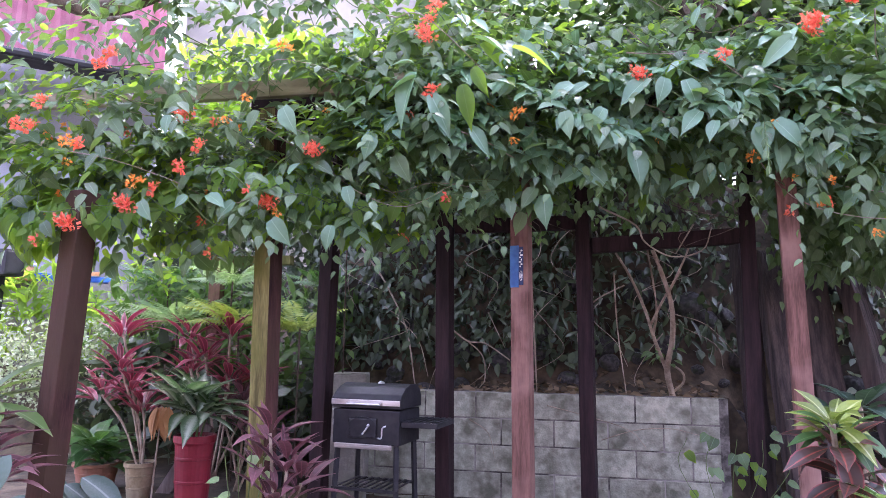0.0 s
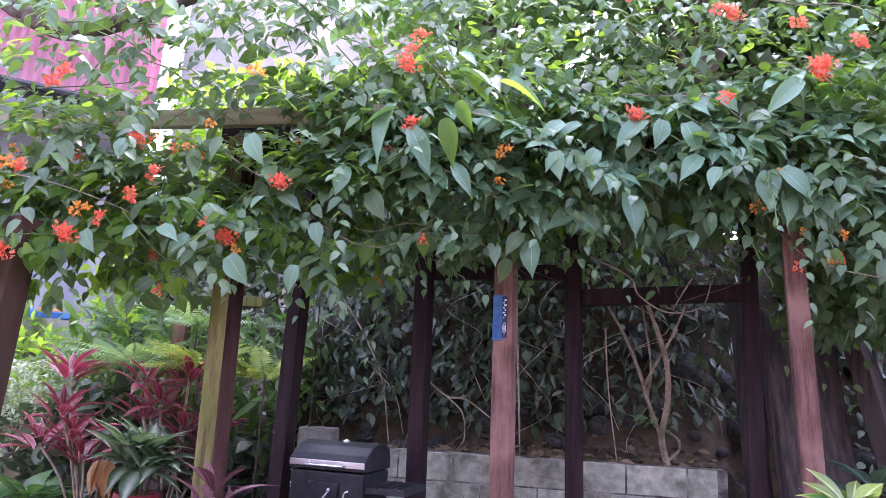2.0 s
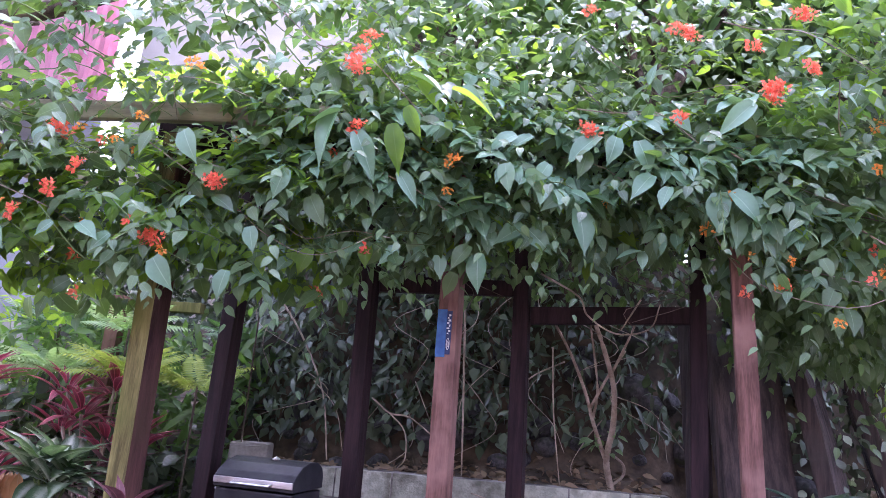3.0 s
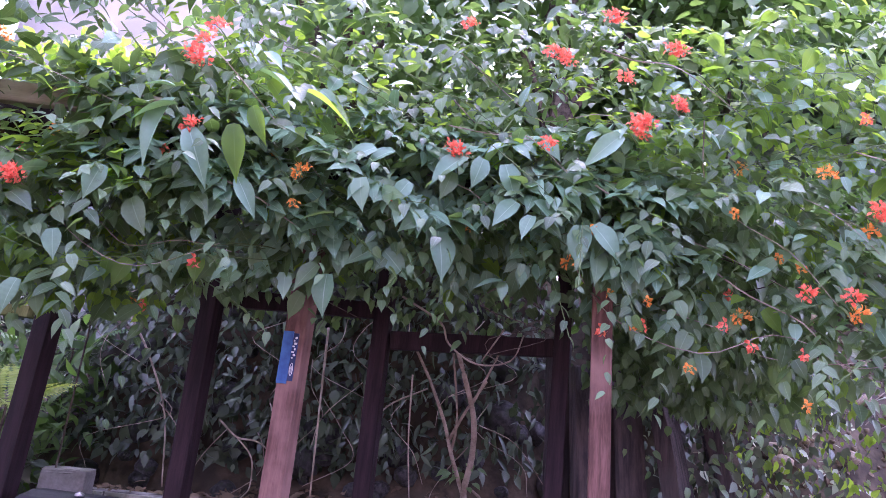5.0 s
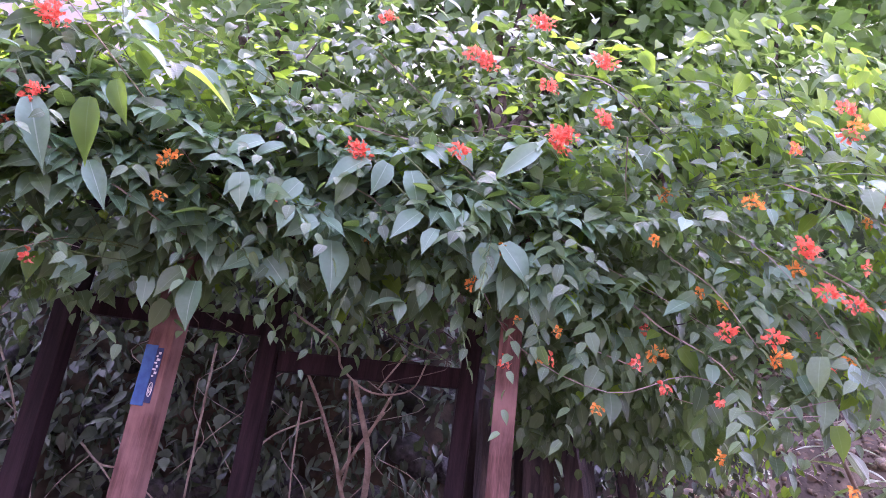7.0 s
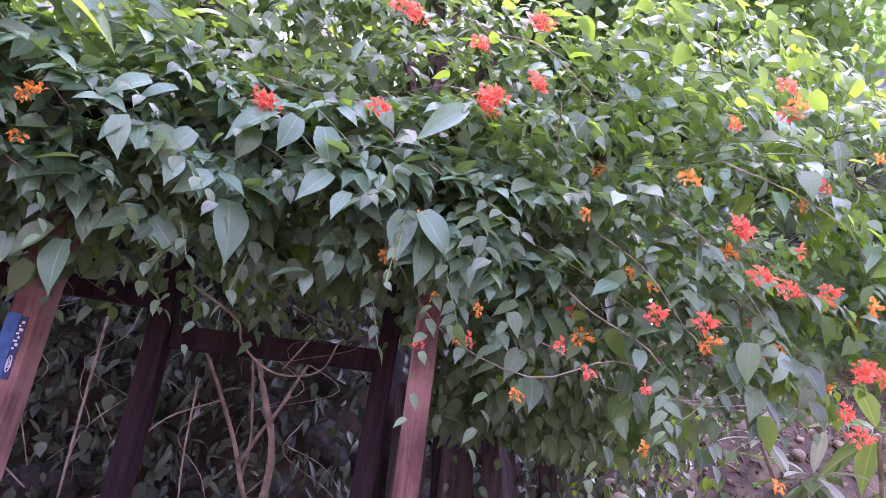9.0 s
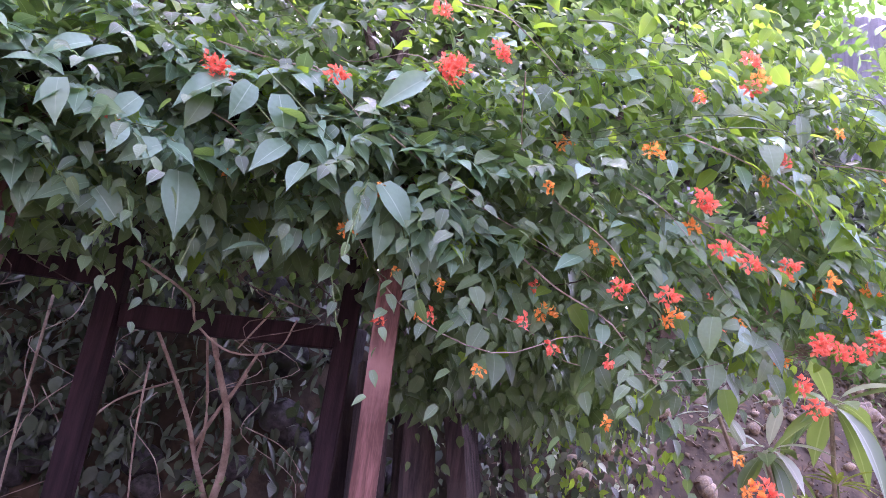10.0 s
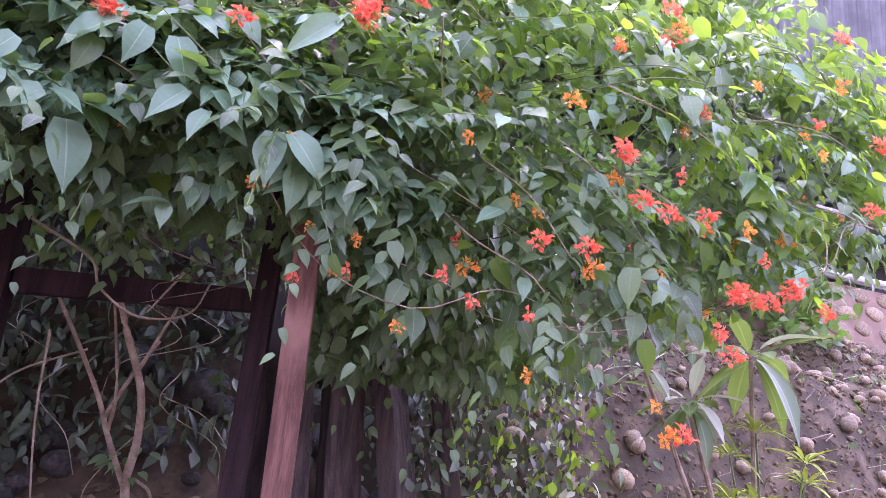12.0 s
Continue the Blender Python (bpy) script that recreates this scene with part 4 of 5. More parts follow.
for k in range(16):
    cx, cz = srng.uniform(-1.9, 1.0), srng.uniform(1.5, 2.6)
    pts = [(cx, 5.75, cz)] + [(cx + srng.uniform(-0.3, 0.3), 5.68 - 0.05 * j, cz - 0.2 * j) for j in (1, 2, 3)]
    limb(pts, 0.004, 0.002, "bark", dry, (0, 5.2, 1.1), "stem")

# leaning old sleepers
for k, (x0, x1, w, y, h) in enumerate(((1.64, 1.54, 0.18, 5.0, 2.2), (1.93, 1.84, 0.24, 5.12, 2.25), (2.38, 2.10, 0.32, 5.1, 2.2), (2.84, 2.45, 0.26, 5.2, 2.1), (1.42, 1.40, 0.14, 5.15, 2.4))):
    plank = thing("old_sleeper", x0, y, 0.24, 0, "dark weathered timber sleeper leaning on the bank", "timber", "sleepers leaning on the bank")
    d = Vector((x1 - x0, 0.25, h - 0.24))
    turn = d.to_track_quat("Z", "Y").to_matrix().to_4x4() @ Matrix.Rotation(radians(-10 + 7 * k), 4, "Z")
    bm = box((w, 0.11, d.length), d / 2, 0.012, turn=turn)
    bmesh.ops.subdivide_edges(bm, edges=[e for e in bm.edges if e.calc_length() > 0.8], cuts=9)
    for v in bm.verts:
        v.co += Vector((noise.noise(v.co * 3 + Vector((k, 0, 0))), noise.noise(v.co * 3 + Vector((0, k, 5))), 0)) * 0.02
    part("plank", bm, "old_wood", plank)
    for j in range(3):
        g0 = turn @ Vector((w * (-0.3 + 0.3 * j), -0.057, -d.length * 0.42)) + d / 2
        g1 = turn @ Vector((w * (-0.28 + 0.3 * j), -0.057, d.length * 0.4)) + d / 2
        part("crack", tube(wobble(spline([g0, (g0 + g1) / 2, g1], 5), 0.004, j + k), 0.004, 5), "dark_pot", plank)

# small leaves creeping over the sleepers
stuff("creeper", inner_leaves(70, 1.5, 2.7, 4.8, 5.0, 1.5, 2.4), 0.05, 0.09, "vine", "green creeper hanging over the old sleepers", "creeper", VINE)


# ---- grill ----
def build_grill():
    g = thing("charcoal_grill", -1.165, 4.22, 0.4, -8, "black charcoal grill with steel trim and a folding side shelf", "grill")
    w, d = 0.45, 0.36
    body = part("body", box((w, d, 0.21), (0, 0, 0.55), 0.008), "black", g)
    bm = bmesh.new()
    prof = [(-d / 2 - 0.01, 0.0), (-d / 2 - 0.01, 0.055), (-d / 2 + 0.02, 0.085), (-d / 2 + 0.09, 0.125), (0.0, 0.145), (d / 2 - 0.08, 0.14), (d / 2 - 0.02, 0.11), (d / 2 + 0.005, 0.06), (d / 2 + 0.005, 0.0)]
    ends = [[bm.verts.new((sx * (w / 2 + 0.008), y, 0.665 + z)) for y, z in prof] for sx in (-1, 1)]
    for i in range(len(prof) - 1):
        bm.faces.new((ends[0][i], ends[0][i + 1], ends[1][i + 1], ends[1][i]))
    bm.faces.new(ends[0][::-1])
    bm.faces.new(ends[1])
    bm.faces.new((ends[0][0], ends[1][0], ends[1][-1], ends[0][-1]))
    bmesh.ops.recalc_face_normals(bm, faces=bm.faces[:])
    bmesh.ops.bevel(bm, geom=[e for e in bm.edges], offset=0.004, segments=1, affect="EDGES")
    lid = part("lid", bm, "black", g)
    part("trim", box((w + 0.012, 0.008, 0.034), (0, -d / 2 - 0.015, 0.70), 0.003), "steel", lid, "brushed steel strip along the lid")
    part("handle", tube([(-0.11, -d / 2 - 0.02, 0.698), (-0.11, -d / 2 - 0.05, 0.692), (0.11, -d / 2 - 0.05, 0.692), (0.11, -d / 2 - 0.02, 0.698)], 0.006, 8), "steel", lid, "steel bar handle")
    part("vent", lathe([(0.022, 0.0), (0.022, 0.008), (0.012, 0.014), (0.004, 0.018)], 16), "steel", lid).matrix_basis = pose(0.03, -0.02, 0.808)
    hatch = part("hatch", box((0.19, 0.012, 0.12), (-0.015, -d / 2 - 0.008, 0.545), 0.01), "black", g)
    part("rim", tube(spline([(-0.10, -d / 2 - 0.016, 0.49), (-0.10, -d / 2 - 0.016, 0.58), (-0.015, -d / 2 - 0.016, 0.612), (0.07, -d / 2 - 0.016, 0.58), (0.07, -d / 2 - 0.016, 0.49)], 5), 0.004, 6), "black", hatch)
    part("handle", tube([(0.035, -d / 2 - 0.03, 0.565), (-0.005, -d / 2 - 0.035, 0.51)], 0.005, 8), "steel", hatch, "steel hatch lever")
    part("knob", lathe([(0.004, 0), (0.009, 0.004), (0.009, 0.01), (0.003, 0.014)], 12), "steel", hatch).matrix_basis = pose(0.036, -d / 2 - 0.034, 0.566, 90)
    part("crank", tube(spline([(0.09, -d / 2 - 0.02, 0.49), (0.12, -d / 2 - 0.03, 0.495), (0.125, -d / 2 - 0.03, 0.55), (0.145, -d / 2 - 0.02, 0.565)], 4), 0.005, 7), "steel", g, "bent steel crank")
    part("ash_tray", box((0.38, 0.02, 0.03), (-0.01, -d / 2 - 0.012, 0.435), 0.004), "steel", g, "steel ash tray front")
    part("side_handle", box((0.02, 0.05, 0.035), (-w / 2 - 0.012, -0.12, 0.565), 0.006), "steel", g)
    part("side_knob", box((0.02, 0.03, 0.012), (-w / 2 - 0.02, -0.12, 0.645), 0.004), "steel", g)
    for sx in (-1, 1):
        for sy in (-1, 1):
            a, b = Vector((sx * 0.195, sy * 0.15, 0.5)), Vector((sx * 0.215, sy * 0.175, -0.13))
            turn = (a - b).to_track_quat("Z", "Y").to_matrix().to_4x4()
            leg = part("leg", box((0.028, 0.028, (a - b).length), (a + b) / 2, 0.003, turn=turn), "black", g)
            part("foot", box((0.034, 0.034, 0.02), (b.x, b.y, -0.12), 0.004), "dark_pot", leg)
    rack = part("lower_rack", box((0.44, 0.018, 0.018), (0, -0.17, 0.175), 0.002), "black", g)
    part("rail", box((0.44, 0.018, 0.018), (0, 0.17, 0.175), 0.002), "black", rack)
    for k in range(9):
        part("slat", box((0.016, 0.33, 0.006), (-0.19 + 0.0475 * k, 0, 0.187), 0.001), "black", rack)
    shelf = part("side_shelf", box((0.025, 0.34, 0.035), (w / 2 + 0.02, 0, 0.575), 0.003), "black", g)
    part("rail", box((0.22, 0.014, 0.03), (w / 2 + 0.13, -0.17, 0.575), 0.002), "black", shelf)
    part("rail", box((0.22, 0.014, 0.03), (w / 2 + 0.13, 0.17, 0.575), 0.002), "black", shelf)
    part("rail", box((0.014, 0.34, 0.03), (w / 2 + 0.235, 0, 0.575), 0.002), "black", shelf)
    for k in range(5):
        part("slat", box((0.022, 0.33, 0.007), (w / 2 + 0.055 + 0.04 * k, 0, 0.592), 0.001), "black", shelf)
    return g


build_grill()

pillar = thing("concrete_pillar", -1.60, 5.02, 0.4, 6, "short weathered concrete pillar behind the grill", "pillar")
bm = box((0.26, 0.2, 1.0), (0, 0, 0.34), 0.02)
bmesh.ops.subdivide_edges(bm, edges=bm.edges[:], cuts=2)
for v in bm.verts:
    v.co += Vector((noise.noise(v.co * 9), noise.noise(v.co * 9 + Vector((3, 0, 0))), noise.noise(v.co * 9 + Vector((0, 5, 0))))) * 0.012
part("block", bm, "concrete", pillar)
rod = tagged(mesh_ob("metal_rod", tube([(-1.66, 4.98, 0.22), (-1.665, 4.97, 2.4)], 0.006, 8), "vine_bark"), "thin dark rod standing beside the pillar", "rod")

frame_l = thing("timber_frame", -3.02, 5.5, 0.9, 0, "small brown timber frame standing among the plants", "frame")
part("post", box((0.11, 0.09, 1.55), (-0.04, 0, 0.58), 0.005), "red_wood", frame_l)
part("rail", box((0.75, 0.09, 0.08), (0.3, -0.005, 1.29), 0.005), "moss_wood", frame_l)


# ---- plants ----
MESH = {}


def shared_leaf(shape_name, material, variant=0):
    key = (shape_name, material, variant)
    if key not in MESH:
        dims = dict(strap=(0.17, 0.45, 0.25, 0.4), cord=(0.25, 0.5, 0.2, 0.4), broad=(0.38, 0.42, 0.15, 0.35), long=(0.29, 0.58, 0.14, 0.35), oval=(0.42, 0.55, 0.16, 0.5), heart=(0.72, 0.32, 0.1, 0.2), fern=(0.2, 0.4, 0.1, 0.5))[shape_name]
        w, b, fo, dr = dims
        MESH[key] = leaf_mesh("leaf", leaf_shape(w * (1, 0.85, 1.15)[variant % 3], b, 0.06 if shape_name == "heart" else 0.0, fo, dr * (1, 0.6, 1.5)[variant % 3], 6), material)
    return MESH[key]


def rosette(parent, at, n, length, shape_name, material, up=0.6, seed=0, spread=0.03, face=0.0):
    r = random.Random(seed)
    for k in range(n):
        a = k * 2.4 + r.uniform(-0.3, 0.3)
        lift = up + (1.1 - up) * (k / n) ** 1.5 + r.uniform(-0.2, 0.2)
        d = (math.cos(a), math.sin(a), lift * 1.3)
        leaf_object("leaf", shared_leaf(shape_name, material, k % 3), Vector(at) + Vector((math.cos(a), math.sin(a), k / n)) * spread, d, (-0.3 * math.cos(a), -0.3 * math.sin(a) - face, 1.0), length * r.uniform(0.75, 1.1), parent)


def pot(name, x, y, z, r0, r1, h, material, label):
    p = thing(name, x, y, z, 0, label, "plant pot")
    part("body", lathe([(r0, 0), (r0 * 1.02, 0.01), (r0 + (r1 - r0) * 0.3, h * 0.3), (r0 + (r1 - r0) * 0.3 + 0.004, h * 0.31), (r0 + (r1 - r0) * 0.3 + 0.004, h * 0.34), (r0 + (r1 - r0) * 0.33, h * 0.35), (r0 + (r1 - r0) * 0.62, h * 0.64), (r0 + (r1 - r0) * 0.62 + 0.004, h * 0.65), (r0 + (r1 - r0) * 0.62 + 0.004, h * 0.68), (r0 + (r1 - r0) * 0.65, h * 0.69), (r1 * 0.97, h * 0.86), (r1, h * 0.88), (r1 * 1.06, h * 0.9), (r1 * 1.06, h), (r1 * 0.92, h), (r1 * 0.9, h * 0.93)]), material, p, smooth=False)
    part("soil", lathe([(r1 * 0.905, h * 0.90), (r1 * 0.905, h * 0.93), (r1 * 0.3, h * 0.95)]), "soil", p)
    return p


def cordyline(x, y, z, crowns, material, label, length=0.3, n=15, stem_r=0.009, seed=1):
    p = thing("cordyline", x, y, z, 0, label, "cordyline")
    for k, c in enumerate(crowns):
        c = Vector(c) - Vector((x, y, z))
        part("stem", tube(spline([(0.02 * math.cos(k * 2), 0.02 * math.sin(k * 2), 0), c * 0.5 + Vector((0.02, 0, 0.03)), c], 4), stem_r, 6), "bark", p)
        rosette(p, c - Vector((0, 0, 0.05)), int(n * 0.65), length, "cord", material, 0.75 if k % 2 else 0.35, seed + k, 0.05)
        rosette(p, c + Vector((0, 0, 0.02)), 5, length * 0.85, "cord", material, 1.5, seed + k + 40, 0.02)
    return p


GZ = 0.4
pot("brass_pot", -2.81, 4.2, GZ, 0.07, 0.098, 0.245, "gold_pot", "dull brass-coloured bucket used as a plant pot")
cordyline(-2.81, 4.2, GZ + 0.22, ((-2.93, 4.2, 1.14), (-3.1, 4.3, 1.52), (-3.15, 4.2, 1.08), (-2.84, 4.22, 1.0), (-2.99, 4.15, 1.28)), "cordyline", "red-leaved cordyline on bare stems in a brass pot", 0.26, 14, 0.008, 3)
pot("red_pot", -2.42, 4.2, GZ, 0.105, 0.13, 0.44, "red_pot", "tall red glazed cylinder pot")
agl = thing("silver_leaved_plant", -2.42, 4.2, GZ + 0.40, 0, "silvery variegated leafy plant in a red pot", "potted plant")
for k in range(7):
    a = k * 0.9
    part("stem", tube(spline([(0.03 * math.cos(a), 0.03 * math.sin(a), 0), (0.06 * math.cos(a), 0.06 * math.sin(a), 0.12), (0.1 * math.cos(a), 0.1 * math.sin(a), 0.2)], 3), 0.006, 5), "green_stem", agl)
    rosette(agl, (0.1 * math.cos(a), 0.1 * math.sin(a), 0.17 + 0.05 * (k % 3)), 8, 0.3, "broad", "aglaonema", 0.0 + 0.25 * (k % 3), 20 + k, 0.03)
cordyline(-2.6, 4.8, GZ, ((-2.87, 4.8, 1.5), (-2.85, 4.8, 1.25), (-2.5, 4.75, 1.52), (-2.46, 4.7, 1.16), (-2.68, 4.72, 1.34), (-2.25, 4.72, 1.2)), "cordyline", "tall red and pink cordyline behind the pots", 0.26, 14, 0.01, 9)
cordyline(-2.3, 4.6, GZ, ((-2.43, 4.55, 0.95), (-2.3, 4.6, 1.05), (-2.2, 4.5, 0.9), (-2.1, 4.5, 0.8)), "purple", "purple-red cordyline behind the red pot", 0.25, 11, 0.009, 13)
pot("dark_pot", -2.15, 4.75, GZ, 0.11, 0.14, 0.42, "dark_pot", "dark plastic pot in shade")
pot("terracotta_pot", -3.25, 4.35, GZ, 0.11, 0.15, 0.2, "terracotta", "terracotta pot with a leafy plant")
spath = thing("leafy_plant", -3.25, 4.35, GZ + 0.18, 0, "deep green broad-leaved plant in a terracotta pot", "potted plant")
for k in range(5):
    rosette(spath, (0.07 * math.cos(k * 1.3), 0.07 * math.sin(k * 1.3), 0.04 * k), 8, 0.3, "broad", "deep", 0.25, 31 + k, 0.03)
cal = thing("ribbed_leaf_plant", -2.55, 3.3, GZ, 0, "low plant with large dark ribbed silvery leaves", "plant")
for k, (dx, dz, a, ln) in enumerate(((0.0, 0.32, -0.3, 0.36), (-0.1, 0.28, 0.5, 0.34), (0.08, 0.24, -0.6, 0.3), (-0.25, 0.3, 0.2, 0.3), (-0.3, 0.2, 2.8, 0.28))):
    part("stem", tube([(0, 0, 0), (dx, 0, dz)], 0.006, 5), "green_stem", cal)
    leaf_object("leaf", shared_leaf("broad", "silver_dark", k), Vector((dx, 0, dz)), (math.cos(a), -0.25, -0.25), (0, -0.5, 1), ln, cal)
alo = thing("arrow_leaf_plant", -1.98, 2.15, 0.33, 0, "grey-green arrow-shaped leaf plant beside a post", "plant")
for k, (dx, dy, dz, ax, ln) in enumerate(((-0.02, 0.0, 0.70, 0.25, 0.17), (-0.2, 0.1, 0.62, -0.4, 0.16), (-0.12, 0.1, 0.45, 0.5, 0.15))):
    part("stem", tube(spline([(0, 0, 0), (dx * 0.6, dy, dz * 0.6), (dx, dy, dz)], 4), 0.005, 5), "green_stem", alo)
    leaf_object("leaf", shared_leaf("heart", "deep_grey", k), Vector((dx, dy, dz)), (ax, -0.5, -0.8), (0.1, -0.9, 0.5), ln, alo)
lf = thing("strap_leaf_plant", -2.95, 3.0, GZ, 0, "plant with long pale green strap leaves", "plant")
rosette(lf, (0, 0, 0.72), 12, 0.42, "long", "frangipani", 0.0, 44, 0.03)
part("stem", tube([(0, 0, 0), (0, 0, 0.74)], 0.014, 6), "bark", lf)
rosette(lf, (0.0, -0.1, 0.45), 9, 0.3, "cord", "purple", 0.0, 45, 0.03)

cordyline(-1.52, 3.45, GZ - 0.13, ((-1.55, 3.45, 0.97), (-1.43, 3.42, 0.82), (-1.62, 3.5, 0.8), (-1.46, 3.38, 0.66), (-1.36, 3.45, 0.72)), "purple", "dusky purple cordyline in front of the grill", 0.25, 8, 0.009, 50)
seed_v = thing("young_creeper", -1.70, 3.52, GZ - 0.13, 0, "young creeper with pale heart-shaped leaves climbing a post", "creeper")
for k in range(16):
    a, hz = srng.uniform(0, 6.28), srng.uniform(0.15, 0.6)
    q = Vector((0.02 + 0.16 * math.cos(a), 0.05 * math.sin(a) - 0.05, hz))
    leaf_object("leaf", shared_leaf("heart", "pale_green", k), q, (math.cos(a), -0.4, -0.2), (0, -0.6, 0.8), srng.uniform(0.06, 0.1), seed_v)
for k in range(4):
    part("stem", tube(spline([(0, 0, 0), (0.05 * (k - 1.5), -0.03, 0.3), (0.08 * (k - 1.5), -0.05, 0.6)], 4), 0.003, 5), "green_stem", seed_v)

cro = thing("croton", 1.26, 3.45, GZ, 0, "croton with yellow-green young and dark red old leaves", "shrub")
part("stem", tube(spline([(0, 0, -0.15), (0.02, 0, 0.35), (0, 0, 0.72)], 4), 0.014, 7), "bark", cro)
rosette(cro, (0, 0, 0.70), 12, 0.19, "oval", "croton", -0.2, 60, 0.03, 0.5)
rosette(cro, (0.02, 0, 0.66), 13, 0.2, "oval", "deep", -0.35, 69, 0.05, 0.4)
rosette(cro, (0, 0, 0.73), 5, 0.18, "oval", "croton", 0.8, 68, 0.02, 0.9)
rosette(cro, (0, -0.01, 0.60), 14, 0.25, "oval", "croton_dark", -0.45, 61, 0.04, 0.5)
rosette(cro, (0.06, -0.03, 0.45), 13, 0.23, "oval", "croton_dark", -0.6, 62, 0.04, 0.5)
hos = thing("striped_leaf_plant", 1.42, 3.25, GZ, 0, "low plant with white-edged green leaves", "plant")
rosette(hos, (0, 0, 0.38), 12, 0.24, "broad", "striped", 0.1, 64, 0.03)
part("stem", tube([(0, 0, -0.15), (0, 0, 0.4)], 0.012, 6), "green_stem", hos)
sil = thing("dark_leafy_plant", 1.75, 4.35, GZ, 0, "plant with grey-green broad leaves by the sleepers", "plant")
part("stem", tube([(0, 0, -0.15), (0, 0, 0.75)], 0.012, 6), "bark", sil)
rosette(sil, (0, 0, 0.72), 11, 0.3, "broad", "deep_grey", 0.0, 66, 0.04)
rosette(sil, (-0.2, -0.05, 0.62), 7, 0.22, "broad", "deep_grey", 0.3, 67, 0.04)
part("stem", tube([(0, 0, 0), (-0.2, -0.05, 0.64)], 0.008, 6), "bark", sil)
low = thing("low_creeper", 1.05, 4.6, GZ, 0, "trailing green creeper at the end of the block wall", "creeper")
for k in range(30):
    q = Vector((srng.uniform(-0.28, 0.4), srng.uniform(-0.12, 0.1), 0.05 + 0.5 * srng.random() ** 1.4))
    leaf_object("leaf", shared_leaf("heart", "vine" if k % 3 else "young", k), q, (srng.uniform(-1, 1), -0.5, -0.6), (0, -0.8, 0.6), srng.uniform(0.06, 0.1), low)
for k in range(5):
    part("stem", tube(spline([(0, 0, -0.15), (-0.3 + 0.16 * k, -0.05, 0.3), (-0.25 + 0.15 * k, -0.05, 0.5)], 4), 0.002, 5), "green_stem", low)

board = tagged(mesh_ob("wooden_board", box((0.10, 0.03, 0.62), (-2.62, 4.42, 0.62), 0.005, turn=Matrix.Rotation(radians(32), 4, "Y")), "old_wood_pale"), "grey wooden board leaning between the pots", "board")
dryp = thing("dry_leaf_plant", -2.68, 4.15, GZ + 0.2, 0, "drooping dry orange-brown leaves beside the pots", "plant")
for k in range(5):
    leaf_object("leaf", shared_leaf("broad", "dry_orange", k), Vector((0.02 * k, 0, 0.42)), (0.15 * (k - 2), -0.3, -1.0), (0.3 * (k - 2), -1, 0.2), 0.22, dryp)
part("stem", tube([(0, 0, -0.2), (0.03, 0, 0.43)], 0.006, 5), "bark", dryp)
bur = thing("burgundy_plant", -2.55, 2.75, GZ, 0, "dark burgundy leafy plant near a post", "plant")
for k in range(3):
    part("stem", tube([(0, 0, 0), (-0.12 * k, 0.05 * k, 0.42 + 0.1 * k)], 0.007, 5), "bark", bur)
    rosette(bur, (-0.12 * k, 0.05 * k, 0.40 + 0.1 * k), 10, 0.24, "cord", "purple", 0.3, 140 + k, 0.03)

# hedge, shrubs and ferns on the far side of the pots
def clump(n, x0, x1, y0, y1, z0, z1, axis=(0, -0.4, 0.3)):
    x, y = rng.uniform(x0, x1, n), rng.uniform(y0, y1, n)
    bump = 0.16 * np.sin(x * 3.1) + 0.1 * np.sin(x * 7.3 + 2)
    z = z0 + (z1 + bump - z0) * rng.uniform(0, 1, n) ** 0.7
    return np.stack([x, y, z], 1), np.array(axis) + 0.6 * rnd_vec(rng, n), np.array((0, -0.4, 0.9)) + 0.45 * rnd_vec(rng, n)


stuff("variegated_hedge", clump(4200, -5.8, -3.75, 4.9, 5.6, 0.8, 1.66), 0.025, 0.06, "hedge", "pale variegated hedge of small leaves", "hedge")
stuff("shrubs", clump(900, -6.6, -4.3, 5.7, 6.6, 1.2, 2.05), 0.12, 0.26, "young", "bright green broad-leaved shrubs behind the hedge", "shrub", LONG)
stuff("shrubs", clump(1300, -4.2, -1.9, 5.3, 6.2, 0.7, 2.05), 0.12, 0.28, "shrub", "mixed green shrubs on the bank", "shrub", LONG)
stuff("shrubs", clump(1800, -4.4, -1.7, 6.3, 7.4, 1.3, 3.1), 0.06, 0.13, "ivy", "dark climbing growth on the bank", "shrub")
stuff("shrubs", clump(260, -3.75, -3.2, 5.0, 5.3, 1.9, 2.5), 0.06, 0.10, "young", "sprig of bright climbing leaves", "shrub")
stuff("shrubs", clump(3400, -5.2, -1.7, 7.4, 8.2, 1.6, 4.0), 0.12, 0.24, "ivy", "tall dark growth behind the bank", "shrub")
stuff("shrubs", clump(3600, -5.0, -0.6, 7.6, 8.6, 3.3, 5.6), 0.1, 0.22, "young", "tall bright yellow-green bush behind the bank", "shrub")
stuff("shrubs", clump(5600, 5.2, 11.5, 8.9, 9.8, 4.0, 7.3), 0.16, 0.3, "ivy", "dark bushes above the stone wall", "shrub")
stuff("under_growth", clump(1100, -4.2, -1.9, 4.95, 5.5, 0.4, 1.25), 0.08, 0.2, "ivy", "dark low growth behind the pots", "undergrowth")
stuff("bank_top_growth", clump(5400, 0.2, 8.0, 6.7, 7.6, 2.9, 4.6), 0.09, 0.2, "shrub", "thick green growth on top of the bank", "shrub")
stuff("bank_top_growth", clump(4200, -0.5, 8.5, 7.7, 8.5, 2.8, 5.2), 0.18, 0.34, "ivy", "tall dark hedge on top of the bank", "hedge")
